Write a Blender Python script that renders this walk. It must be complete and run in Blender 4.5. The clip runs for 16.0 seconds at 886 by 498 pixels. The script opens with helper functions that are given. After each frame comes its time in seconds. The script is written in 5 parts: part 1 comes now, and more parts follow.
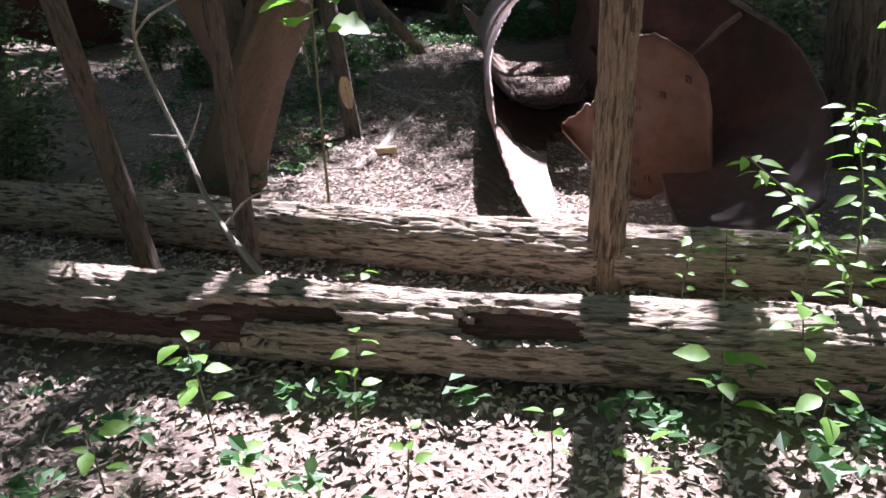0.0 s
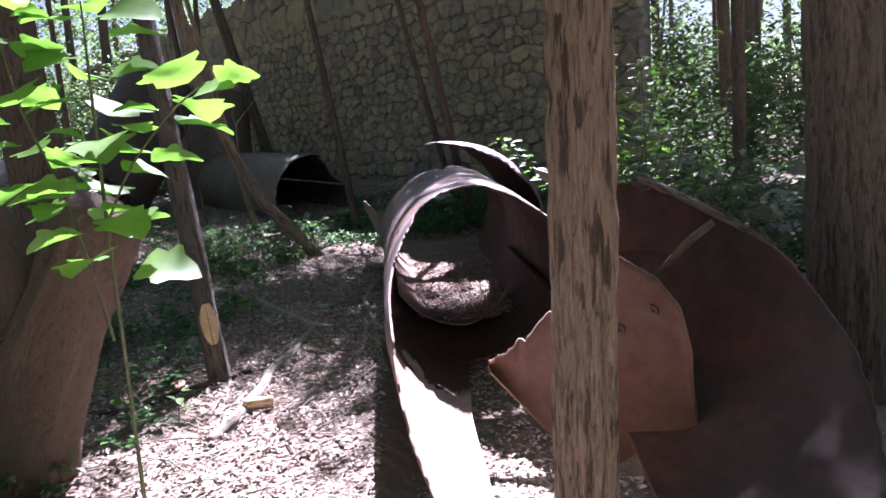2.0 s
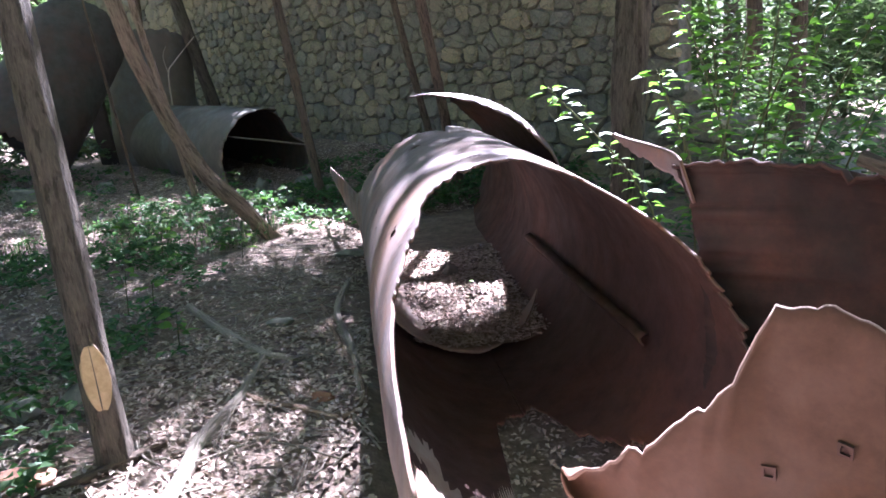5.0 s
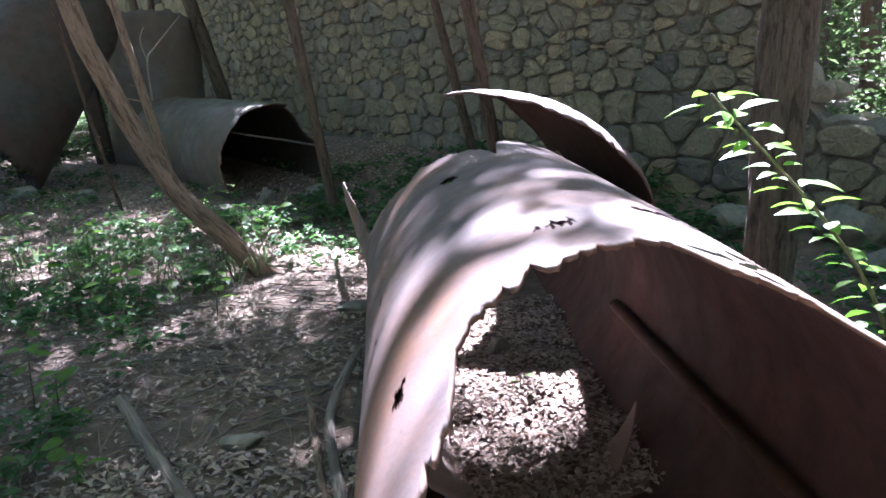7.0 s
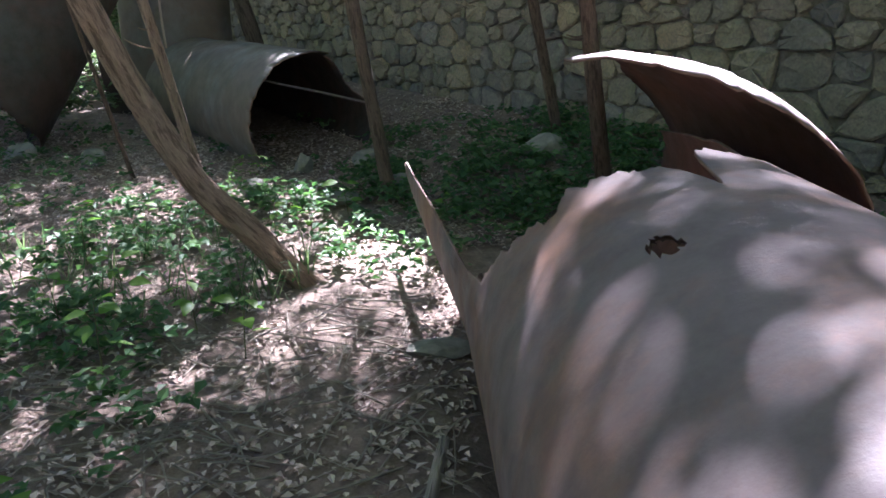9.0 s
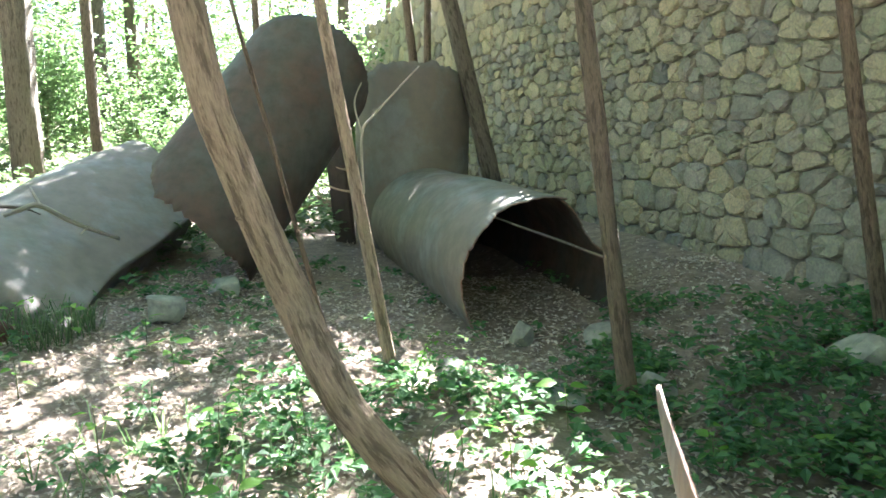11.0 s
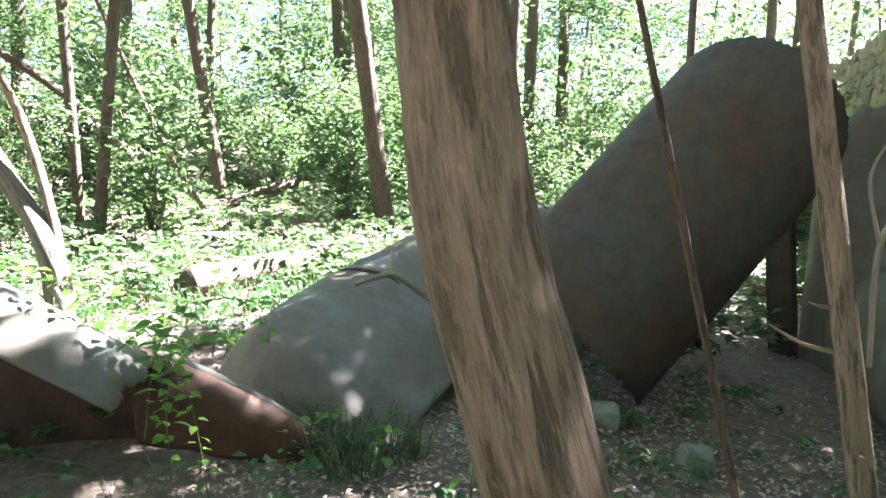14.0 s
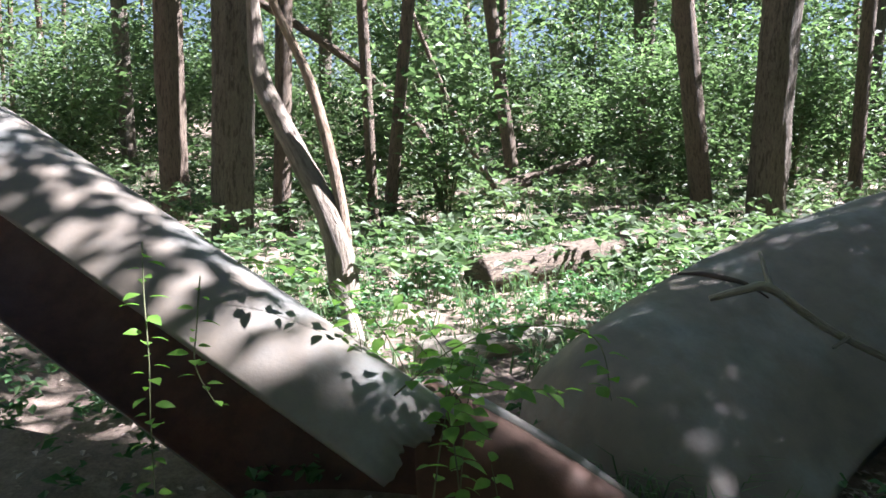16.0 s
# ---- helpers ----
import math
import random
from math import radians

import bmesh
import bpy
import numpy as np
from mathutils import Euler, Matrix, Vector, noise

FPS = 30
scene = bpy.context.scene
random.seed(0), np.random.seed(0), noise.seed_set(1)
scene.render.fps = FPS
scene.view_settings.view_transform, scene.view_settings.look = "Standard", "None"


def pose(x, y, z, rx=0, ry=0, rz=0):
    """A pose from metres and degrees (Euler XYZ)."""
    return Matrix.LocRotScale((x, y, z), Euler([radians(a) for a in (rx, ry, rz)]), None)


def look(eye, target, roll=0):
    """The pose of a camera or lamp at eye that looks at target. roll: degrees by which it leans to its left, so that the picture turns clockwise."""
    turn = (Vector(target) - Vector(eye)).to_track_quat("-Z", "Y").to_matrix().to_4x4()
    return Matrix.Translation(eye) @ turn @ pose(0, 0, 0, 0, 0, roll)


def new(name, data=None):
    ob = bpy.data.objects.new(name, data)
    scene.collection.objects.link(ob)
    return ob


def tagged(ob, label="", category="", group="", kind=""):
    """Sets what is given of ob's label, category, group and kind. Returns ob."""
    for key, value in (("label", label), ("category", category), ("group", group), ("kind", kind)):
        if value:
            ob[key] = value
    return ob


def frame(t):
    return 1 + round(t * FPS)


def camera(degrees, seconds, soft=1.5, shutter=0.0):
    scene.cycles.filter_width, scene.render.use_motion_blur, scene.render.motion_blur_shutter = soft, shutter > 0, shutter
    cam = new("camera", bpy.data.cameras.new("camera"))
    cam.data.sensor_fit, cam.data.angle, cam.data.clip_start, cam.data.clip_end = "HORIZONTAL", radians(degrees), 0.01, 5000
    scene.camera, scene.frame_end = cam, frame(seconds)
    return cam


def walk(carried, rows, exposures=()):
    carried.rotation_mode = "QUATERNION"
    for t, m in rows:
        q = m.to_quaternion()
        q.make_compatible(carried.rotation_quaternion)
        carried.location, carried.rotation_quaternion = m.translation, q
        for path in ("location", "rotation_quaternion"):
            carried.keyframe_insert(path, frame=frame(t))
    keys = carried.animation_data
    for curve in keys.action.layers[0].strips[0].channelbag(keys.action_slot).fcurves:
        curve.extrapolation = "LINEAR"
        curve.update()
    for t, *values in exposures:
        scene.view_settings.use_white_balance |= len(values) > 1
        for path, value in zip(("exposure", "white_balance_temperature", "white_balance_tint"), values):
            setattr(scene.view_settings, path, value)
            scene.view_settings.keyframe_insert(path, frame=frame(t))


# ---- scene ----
cam = camera(59.65, 16.0, soft=1.6)
PATH = [
    (0.0, look((0.000, 0.000, 1.567), (-0.148, 1.854, 0.832), -2.75)),
    (0.5, look((0.049, 0.236, 1.574), (-0.027, 2.138, 0.959), -2.37)),
    (1.0, look((0.054, 0.610, 1.655), (0.079, 2.547, 1.158), -1.84)),
    (1.5, look((0.077, 0.978, 1.622), (0.149, 2.942, 1.252), -3.38)),
    (2.0, look((0.078, 1.480, 1.609), (0.163, 3.454, 1.296), -3.91)),
    (2.5, look((0.043, 1.735, 1.623), (0.043, 3.714, 1.333), -3.59)),
    (3.0, look((-0.051, 2.068, 1.614), (-0.036, 4.044, 1.305), -3.10)),
    (3.5, look((-0.127, 2.394, 1.599), (-0.051, 4.362, 1.249), -2.14)),
    (4.0, look((-0.101, 2.757, 1.584), (0.082, 4.702, 1.154), -2.33)),
    (4.2, look((-0.092, 2.883, 1.592), (0.087, 4.829, 1.167), -2.60)),
    (6.3, look((0.006, 4.438, 1.515), (0.200, 6.377, 1.068), -4.26)),
    (6.5, look((0.069, 4.687, 1.567), (0.236, 6.631, 1.124), -3.25)),
    (7.0, look((0.052, 5.053, 1.588), (0.133, 6.999, 1.133), -3.16)),
    (7.5, look((-0.054, 5.419, 1.584), (0.126, 7.320, 0.990), -2.27)),
    (8.0, look((-0.231, 5.699, 1.666), (-0.040, 7.592, 1.047), -3.06)),
    (8.2, look((-0.248, 5.842, 1.643), (-0.123, 7.741, 1.027), -3.02)),
    (10.3, look((-0.275, 7.439, 1.739), (-0.387, 9.375, 1.252), -1.16)),
    (10.5, look((-0.309, 7.609, 1.747), (-0.563, 9.548, 1.326), -1.65)),
    (11.0, look((-0.367, 7.945, 1.779), (-0.960, 9.832, 1.484), -0.69)),
    (11.5, look((-0.463, 8.272, 1.791), (-1.162, 10.135, 1.591), 0.20)),
    (12.0, look((-0.620, 8.534, 1.840), (-1.378, 10.380, 1.711), 0.95)),
    (12.5, look((-0.724, 8.779, 1.827), (-1.582, 10.579, 1.679), 0.69)),
    (13.0, look((-0.853, 9.248, 1.850), (-2.011, 10.869, 1.680), 0.10)),
    (13.5, look((-0.986, 9.529, 1.892), (-2.271, 11.047, 1.680), 1.57)),
    (14.0, look((-1.371, 9.758, 1.920), (-2.843, 11.099, 1.732), 2.04)),
    (14.5, look((-1.752, 9.898, 1.925), (-3.405, 11.015, 1.790), 2.20)),
    (15.0, look((-2.117, 10.066, 1.938), (-3.939, 10.883, 1.810), 1.83)),
    (15.5, look((-2.423, 10.207, 1.943), (-4.301, 10.881, 1.806), 1.99)),
    (16.0, look((-2.699, 10.259, 1.857), (-4.539, 10.998, 1.595), 1.60)),
]
EXPOSURES = [(0.0, 2.35, 5650, 30), (1.0, 2.55, 5550, 34), (1.5, 2.7, 5500, 36), (3.0, 3.3, 5450, 39), (4.0, 3.6, 5400, 36), (6.3, 3.95, 5400, 28), (8.2, 3.55, 5500, 36), (9.5, 4.1, 5650, 24), (10.5, 4.8, 5850, 15), (11.5, 5.5, 5900, 11), (13.0, 5.3, 5900, 13), (14.0, 4.45, 5850, 17), (15.0, 3.4, 5750, 22), (16.0, 3.0, 5750, 20)]
walk(cam, PATH, EXPOSURES)

# ---- light ----
SUN_DIR = Vector((0.11, 0.64, 0.76)).normalized()
world = bpy.data.worlds.new("world")
scene.world = world
world.use_nodes = True
wn, wl = world.node_tree.nodes, world.node_tree.links
sky = wn.new("ShaderNodeTexSky")
sky.sky_type = "NISHITA"
sky.sun_disc = False
sky.sun_elevation = math.asin(SUN_DIR.z)
sky.sun_rotation = math.atan2(SUN_DIR.x, SUN_DIR.y)
wn["Background"].inputs["Strength"].default_value = 0.017
wl.new(sky.outputs[0], wn["Background"].inputs[0])
sun_data = bpy.data.lights.new("sun", "SUN")
sun_data.energy = 5.0
sun_data.angle = radians(0.53)
sun_data.color = (1.0, 0.96, 0.90)
sun = new("sun", sun_data)
sun.matrix_world = look(SUN_DIR * 60, (0, 0, 0))


# ---- materials ----
def nodes_of(name):
    m = bpy.data.materials.new(name)
    m.use_nodes = True
    nt = m.node_tree
    return m, nt, nt.nodes["Principled BSDF"]


def add(nt, kind, **values):
    n = nt.nodes.new(kind)
    for key, value in values.items():
        n.inputs[key].default_value = value
    return n


def ramp(nt, source, stops):
    r = nt.nodes.new("ShaderNodeValToRGB")
    els = r.color_ramp.elements
    while len(els) < len(stops):
        els.new(0.5)
    for e, (p, c) in zip(els, stops):
        e.position, e.color = p, (*c, 1)
    nt.links.new(source, r.inputs[0])
    return r.outputs[0]


def grey(nt, source, stops):
    return ramp(nt, source, [(p, (v, v, v)) for p, v in stops])


def mix(nt, fac, a, b, blend="MIX"):
    n = nt.nodes.new("ShaderNodeMix")
    n.data_type, n.blend_type = "RGBA", blend
    for sock, v in ((n.inputs[0], fac), (n.inputs[6], a), (n.inputs[7], b)):
        if isinstance(v, (int, float)):
            sock.default_value = v
        elif isinstance(v, tuple):
            sock.default_value = (*v, 1)
        else:
            nt.links.new(v, sock)
    return n.outputs[2]


def coords(nt, attr=None, scale=(1, 1, 1)):
    if attr:
        c = nt.nodes.new("ShaderNodeAttribute")
        c.attribute_name = attr
        o = c.outputs["Vector"]
    else:
        c = nt.nodes.new("ShaderNodeNewGeometry")
        o = c.outputs["Position"]
    mp = nt.nodes.new("ShaderNodeMapping")
    mp.inputs["Scale"].default_value = scale
    nt.links.new(o, mp.inputs[0])
    return mp.outputs[0]


def noise_of(nt, vec, scale, detail=5.0, rough=0.6, distort=0.0):
    n = add(nt, "ShaderNodeTexNoise", Scale=scale, Detail=detail, Roughness=rough, Distortion=distort)
    nt.links.new(vec, n.inputs["Vector"])
    return n.outputs["Fac"]


def bump(nt, bsdf, height, strength, distance):
    b = add(nt, "ShaderNodeBump", Strength=strength, Distance=distance)
    nt.links.new(height, b.inputs["Height"])
    nt.links.new(b.outputs[0], bsdf.inputs["Normal"])


def bark_material(name, dark, light, furrow=9.0, rough=0.9, along=2.2, width=0.05, depth=0.7):
    """Bark with sharp furrows between long plates."""
    m, nt, b = nodes_of(name)
    v = coords(nt, "bark", (furrow, furrow, along))
    lines = []
    for scale, detail in ((3.0, 5.0), (6.5, 4.0)):
        n = noise_of(nt, v, scale, detail, 0.6, 0.15)
        lines.append(grey(nt, n, [(0.405 - width, 0.0), (0.42, 0.3), (0.44, 0.85), (0.48 + width, 1.0)]))
    plate = mix(nt, 0.45, lines[0], lines[1], "MULTIPLY")
    fine = noise_of(nt, coords(nt, "bark", (furrow * 4, furrow * 4, along * 3)), 3.0, 5.0, 0.75)
    wide = noise_of(nt, coords(nt, "bark", (1.5, 1.5, 1.0)), 1.6, 4.0)
    half = tuple(a * 0.35 + c * 0.65 for a, c in zip(dark, light))
    c = ramp(nt, fine, [(0.3, tuple(a * 0.6 + c * 0.4 for a, c in zip(dark, light))), (0.5, half), (0.7, light)])
    c = mix(nt, grey(nt, wide, [(0.42, 0.0), (0.72, 0.5)]), c, tuple(v2 * k for v2, k in zip(half, (0.75, 0.82, 0.7))))
    c = mix(nt, grey(nt, plate, [(0.0, 1.0 - depth), (1.0, 1.0)]), dark, c)
    nt.links.new(c, b.inputs["Base Color"])
    b.inputs["Roughness"].default_value = rough
    bump(nt, b, mix(nt, 0.3 + 0.4 * (1 - depth), plate, fine), 1.0, 0.02 + 0.016 * depth)
    return m


def steel_material(name, base, rust, rust_amount, grime, rough=0.6):
    m, nt, b = nodes_of(name)
    p = coords(nt)
    big = noise_of(nt, p, 1.6, 6.0, 0.62)
    mid = noise_of(nt, p, 7.0, 6.0, 0.65)
    fine = noise_of(nt, p, 60.0, 4.0, 0.7)
    streak = noise_of(nt, coords(nt, None, (6, 6, 1.0)), 2.0, 4.0, 0.6)
    c = mix(nt, grey(nt, big, [(0.5 - rust_amount * 0.35, 1.0), (0.62 - rust_amount * 0.2, 0.0)]), base, rust)
    c = mix(nt, grey(nt, mid, [(0.45, 0.0), (0.72, 0.55)]), c, grime)
    c = mix(nt, grey(nt, streak, [(0.5, 0.0), (0.8, 0.4)]), c, rust)
    c = mix(nt, grey(nt, fine, [(0.35, 0.25), (0.65, 0.0)]), c, grime)
    nt.links.new(c, b.inputs["Base Color"])
    nt.links.new(grey(nt, mid, [(0.3, rough - 0.1), (0.7, rough + 0.2)]), b.inputs["Roughness"])
    b.inputs["Metallic"].default_value = 0.0
    bump(nt, b, mix(nt, 0.5, mid, fine), 0.35, 0.006)
    return m


def leaf_material(name, a, b2, c3, trans=0.45):
    m, nt, b = nodes_of(name)
    g = nt.nodes.new("ShaderNodeNewGeometry")
    col = ramp(nt, g.outputs["Random Per Island"], [(0.0, a), (0.6, b2), (1.0, c3)])
    spots = noise_of(nt, coords(nt), 40.0, 3.0)
    col = mix(nt, grey(nt, spots, [(0.45, 0.0), (0.8, 0.35)]), col, tuple(v * 0.6 for v in a))
    nt.links.new(col, b.inputs["Base Color"])
    b.inputs["Roughness"].default_value = 0.5
    t = nt.nodes.new("ShaderNodeBsdfTranslucent")
    bright = mix(nt, 1.0, col, (0.97, 1.13, 0.76), "MULTIPLY")
    nt.links.new(bright, t.inputs[0])
    ms = nt.nodes.new("ShaderNodeMixShader")
    ms.inputs[0].default_value = trans
    nt.links.new(b.outputs[0], ms.inputs[1])
    nt.links.new(t.outputs[0], ms.inputs[2])
    nt.links.new(ms.outputs[0], nt.nodes["Material Output"].inputs[0])
    return m


def stone_material(name):
    m, nt, b = nodes_of(name)
    oi = nt.nodes.new("ShaderNodeObjectInfo")
    g = nt.nodes.new("ShaderNodeNewGeometry")
    add_n = nt.nodes.new("ShaderNodeMath")
    add_n.operation = "ADD"
    nt.links.new(oi.outputs["Random"], add_n.inputs[0])
    nt.links.new(g.outputs["Random Per Island"], add_n.inputs[1])
    fr = nt.nodes.new("ShaderNodeMath")
    fr.operation = "FRACT"
    nt.links.new(add_n.outputs[0], fr.inputs[0])
    tone = ramp(nt, fr.outputs[0], [(0.0, (0.20, 0.19, 0.15)), (0.15, (0.38, 0.33, 0.20)), (0.3, (0.27, 0.26, 0.18)), (0.45, (0.46, 0.38, 0.22)), (0.6, (0.30, 0.27, 0.20)), (0.72, (0.20, 0.20, 0.18)), (0.85, (0.50, 0.39, 0.22)), (0.93, (0.34, 0.33, 0.27)), (1.0, (0.10, 0.10, 0.11))])
    p = coords(nt)
    big = noise_of(nt, p, 5.0, 5.0)
    fine = noise_of(nt, p, 45.0, 5.0, 0.7)
    c = mix(nt, 0.35, tone, ramp(nt, big, [(0.3, (0.13, 0.125, 0.105)), (0.55, (0.33, 0.29, 0.21)), (0.75, (0.48, 0.41, 0.29))]))
    c = mix(nt, grey(nt, fine, [(0.4, 0.45), (0.6, 0.0)]), c, (0.10, 0.10, 0.09))
    lichen = noise_of(nt, p, 14.0, 4.0)
    c = mix(nt, grey(nt, lichen, [(0.58, 0.0), (0.7, 0.5)]), c, (0.26, 0.29, 0.20))
    nt.links.new(c, b.inputs["Base Color"])
    b.inputs["Roughness"].default_value = 0.92
    bump(nt, b, mix(nt, 0.45, big, fine), 0.9, 0.035)
    return m


def soil_material(name):
    m, nt, b = nodes_of(name)
    p = coords(nt)
    big = noise_of(nt, p, 0.7, 5.0)
    mid = noise_of(nt, p, 9.0, 6.0, 0.7)
    fine = noise_of(nt, p, 55.0, 5.0, 0.75)
    c = ramp(nt, mid, [(0.3, (0.10, 0.076, 0.06)), (0.5, (0.25, 0.183, 0.142)), (0.7, (0.45, 0.35, 0.28))])
    c = mix(nt, 0.4, c, ramp(nt, fine, [(0.3, (0.07, 0.052, 0.04)), (0.7, (0.37, 0.295, 0.23))]))
    c = mix(nt, grey(nt, big, [(0.55, 0.0), (0.75, 0.2)]), c, (0.08, 0.08, 0.04))
    nt.links.new(c, b.inputs["Base Color"])
    b.inputs["Roughness"].default_value = 0.95
    bump(nt, b, mix(nt, 0.5, mid, fine), 1.0, 0.03)
    return m


def simple_material(name, a, b2, scale=12.0, rough=0.8, height=0.01, island=False):
    m, nt, b = nodes_of(name)
    p = coords(nt)
    n = noise_of(nt, p, scale, 6.0, 0.65)
    c = ramp(nt, n, [(0.3, a), (0.7, b2)])
    if island:
        g = nt.nodes.new("ShaderNodeNewGeometry")
        c = mix(nt, 0.65, c, ramp(nt, g.outputs["Random Per Island"], [(0.0, a), (1.0, b2)]))
    nt.links.new(c, b.inputs["Base Color"])
    b.inputs["Roughness"].default_value = rough
    bump(nt, b, n, 0.5, height)
    return m


M_BARK = bark_material("bark_brown", (0.022, 0.015, 0.011), (0.235, 0.172, 0.125), 17.0, 0.9, 3.0, 0.032, 0.6)
M_BARK_GREY = bark_material("bark_grey", (0.025, 0.019, 0.014), (0.21, 0.17, 0.13), 12.0, 0.9, 2.4, 0.035, 0.65)
M_BARK_LOG = bark_material("bark_log", (0.045, 0.03, 0.02), (0.66, 0.54, 0.41), 15.0, 0.9, 2.4, 0.02, 0.85)
M_BARK_CEDAR = bark_material("bark_cedar", (0.03, 0.018, 0.011), (0.44, 0.315, 0.21), 14.0, 0.9, 2.0, 0.035, 0.8)
M_ROT = bark_material("rotten_wood", (0.035, 0.018, 0.013), (0.16, 0.085, 0.06), 9.0)
M_BARK_RED = bark_material("bark_red", (0.07, 0.044, 0.03), (0.52, 0.375, 0.27), 14.0, 0.9, 2.2, 0.03, 0.65)
M_BARK_SMOOTH = bark_material("bark_smooth", (0.07, 0.045, 0.032), (0.26, 0.175, 0.125), 20.0, 0.9, 7.0, 0.02, 0.35)
M_SNAG = bark_material("snag_wood", (0.09, 0.065, 0.05), (0.36, 0.29, 0.23), 12.0, 0.85, 1.4, 0.03, 0.6)
M_BARK_DEAD = bark_material("dead_wood", (0.16, 0.13, 0.10), (0.50, 0.44, 0.36), 10.0, 0.85, 0.9, 0.02, 0.5)
M_RUST_OUT = steel_material("weathered_steel", (0.165, 0.133, 0.13), (0.24, 0.12, 0.07), 0.4, (0.105, 0.078, 0.076))
M_RUST_IN = steel_material("rusted_steel_inside", (0.08, 0.037, 0.028), (0.125, 0.045, 0.025), 0.45, (0.035, 0.023, 0.021), 0.75)
M_RUST_PLATE = steel_material("orange_rust_plate", (0.088, 0.042, 0.024), (0.11, 0.044, 0.018), 0.45, (0.05, 0.027, 0.018), 0.75)
# Dark steel; on inner faces the pipes' inside shade is put into this colour.
M_DARK_SHADED = steel_material("dark_steel_with_shade", (0.055, 0.048, 0.043), (0.075, 0.045, 0.032), 0.2, (0.03, 0.026, 0.024), 0.8)
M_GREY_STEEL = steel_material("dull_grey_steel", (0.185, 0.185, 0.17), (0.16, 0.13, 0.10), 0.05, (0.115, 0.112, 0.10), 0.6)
M_DARK_RUST = steel_material("dark_rusty_steel", (0.036, 0.022, 0.018), (0.095, 0.034, 0.02), 0.5, (0.022, 0.017, 0.016), 0.75)
M_OLIVE_STEEL = steel_material("dark_olive_steel", (0.075, 0.072, 0.06), (0.085, 0.05, 0.036), 0.25, (0.045, 0.042, 0.036), 0.7)
M_EDGE = steel_material("torn_edge", (0.17, 0.11, 0.085), (0.17, 0.085, 0.05), 0.2, (0.10, 0.066, 0.052), 0.6)
# Lighter steel with the sun's brightness put into its colour.
M_SUN_PALE = steel_material("sun_pale_steel", (0.44, 0.36, 0.32), (0.34, 0.22, 0.16), 0.15, (0.27, 0.21, 0.18), 0.6)
M_STONE = stone_material("rubble_stone")
M_MORTAR = simple_material("old_mortar", (0.11, 0.10, 0.078), (0.25, 0.225, 0.18), 20.0, 0.95, 0.02)
M_SOIL = soil_material("leaf_litter_soil")
M_LITTER = simple_material("dry_leaves", (0.24, 0.17, 0.13), (0.72, 0.62, 0.53), 30.0, 0.85, 0.004, True)
M_LEAF = leaf_material("green_leaves", (0.055, 0.13, 0.048), (0.085, 0.19, 0.07), (0.15, 0.25, 0.095))
M_LEAF_FAR = leaf_material("wood_leaves", (0.062, 0.10, 0.048), (0.125, 0.18, 0.085), (0.20, 0.265, 0.15), 0.5)
M_LEAF_BIG = leaf_material("broad_leaves", (0.10, 0.22, 0.03), (0.15, 0.30, 0.045), (0.24, 0.38, 0.07), 0.55)
M_STEM = simple_material("green_stems", (0.06, 0.08, 0.03), (0.15, 0.14, 0.07), 30.0)
M_ROCK = simple_material("field_stone", (0.13, 0.13, 0.11), (0.33, 0.32, 0.26), 9.0, 0.9, 0.02)
M_WOOD_CUT = simple_material("bare_wood", (0.42, 0.28, 0.14), (0.66, 0.48, 0.28), 25.0, 0.75)
M_BRICK = simple_material("broken_brick", (0.24, 0.12, 0.08), (0.40, 0.22, 0.15), 30.0, 0.9)


# ---- building helpers ----
def ground_z(x, y):
    z = 0.04 * max(0.0, y - 5.0) + 0.06 * max(0.0, -3.0 - x) * min(1.0, max(0.0, (y + 2) / 8))
    d = (9.75 - 0.657 * y - x) * 0.836
    if y > 9:
        z += 0.30 * max(0.0, 1.0 - max(d, 0.0) / 1.6) * min(1.0, (y - 9) / 3)
    z += 0.035 * noise.noise((x * 0.9, y * 0.9, 1.7)) + 0.015 * noise.noise((x * 3.1, y * 3.1, 4.2))
    if -0.1 < x < 1.1 and 4.6 < y < 9.6:
        z -= 0.16 * min(1.0, (x + 0.1) / 0.15, (1.1 - x) / 0.15, (y - 4.6) / 0.5, (9.6 - y) / 0.3)
    far = max(0.0, math.hypot(x, y - 8) - 16)
    return z + 0.25 * noise.noise((x * 0.08, y * 0.08, 9.0)) * min(1.0, far / 10)


def mesh_from(name, verts, faces, mats, face_mats=None, smooth=True, attr=None):
    me = bpy.data.meshes.new(name)
    me.from_pydata([tuple(v) for v in verts], [], [tuple(f) for f in faces])
    for m in mats if isinstance(mats, (list, tuple)) else [mats]:
        me.materials.append(m)
    if face_mats is not None:
        me.polygons.foreach_set("material_index", face_mats)
    me.polygons.foreach_set("use_smooth", [smooth] * len(faces))
    if attr is not None:
        a = me.attributes.new("bark", "FLOAT_VECTOR", "POINT")
        a.data.foreach_set("vector", [c for v in attr for c in v])
    me.update()
    return me


def part(name, me, parent, label=""):
    ob = new(name, me)
    if parent is not None:
        ob.parent = parent
    return tagged(ob, label)


def thing(name, label, category, group="", kind="", me=None, at=None):
    ob = new(name, me)
    if at is not None:
        ob.location = at
    return tagged(ob, label, category, group, kind)


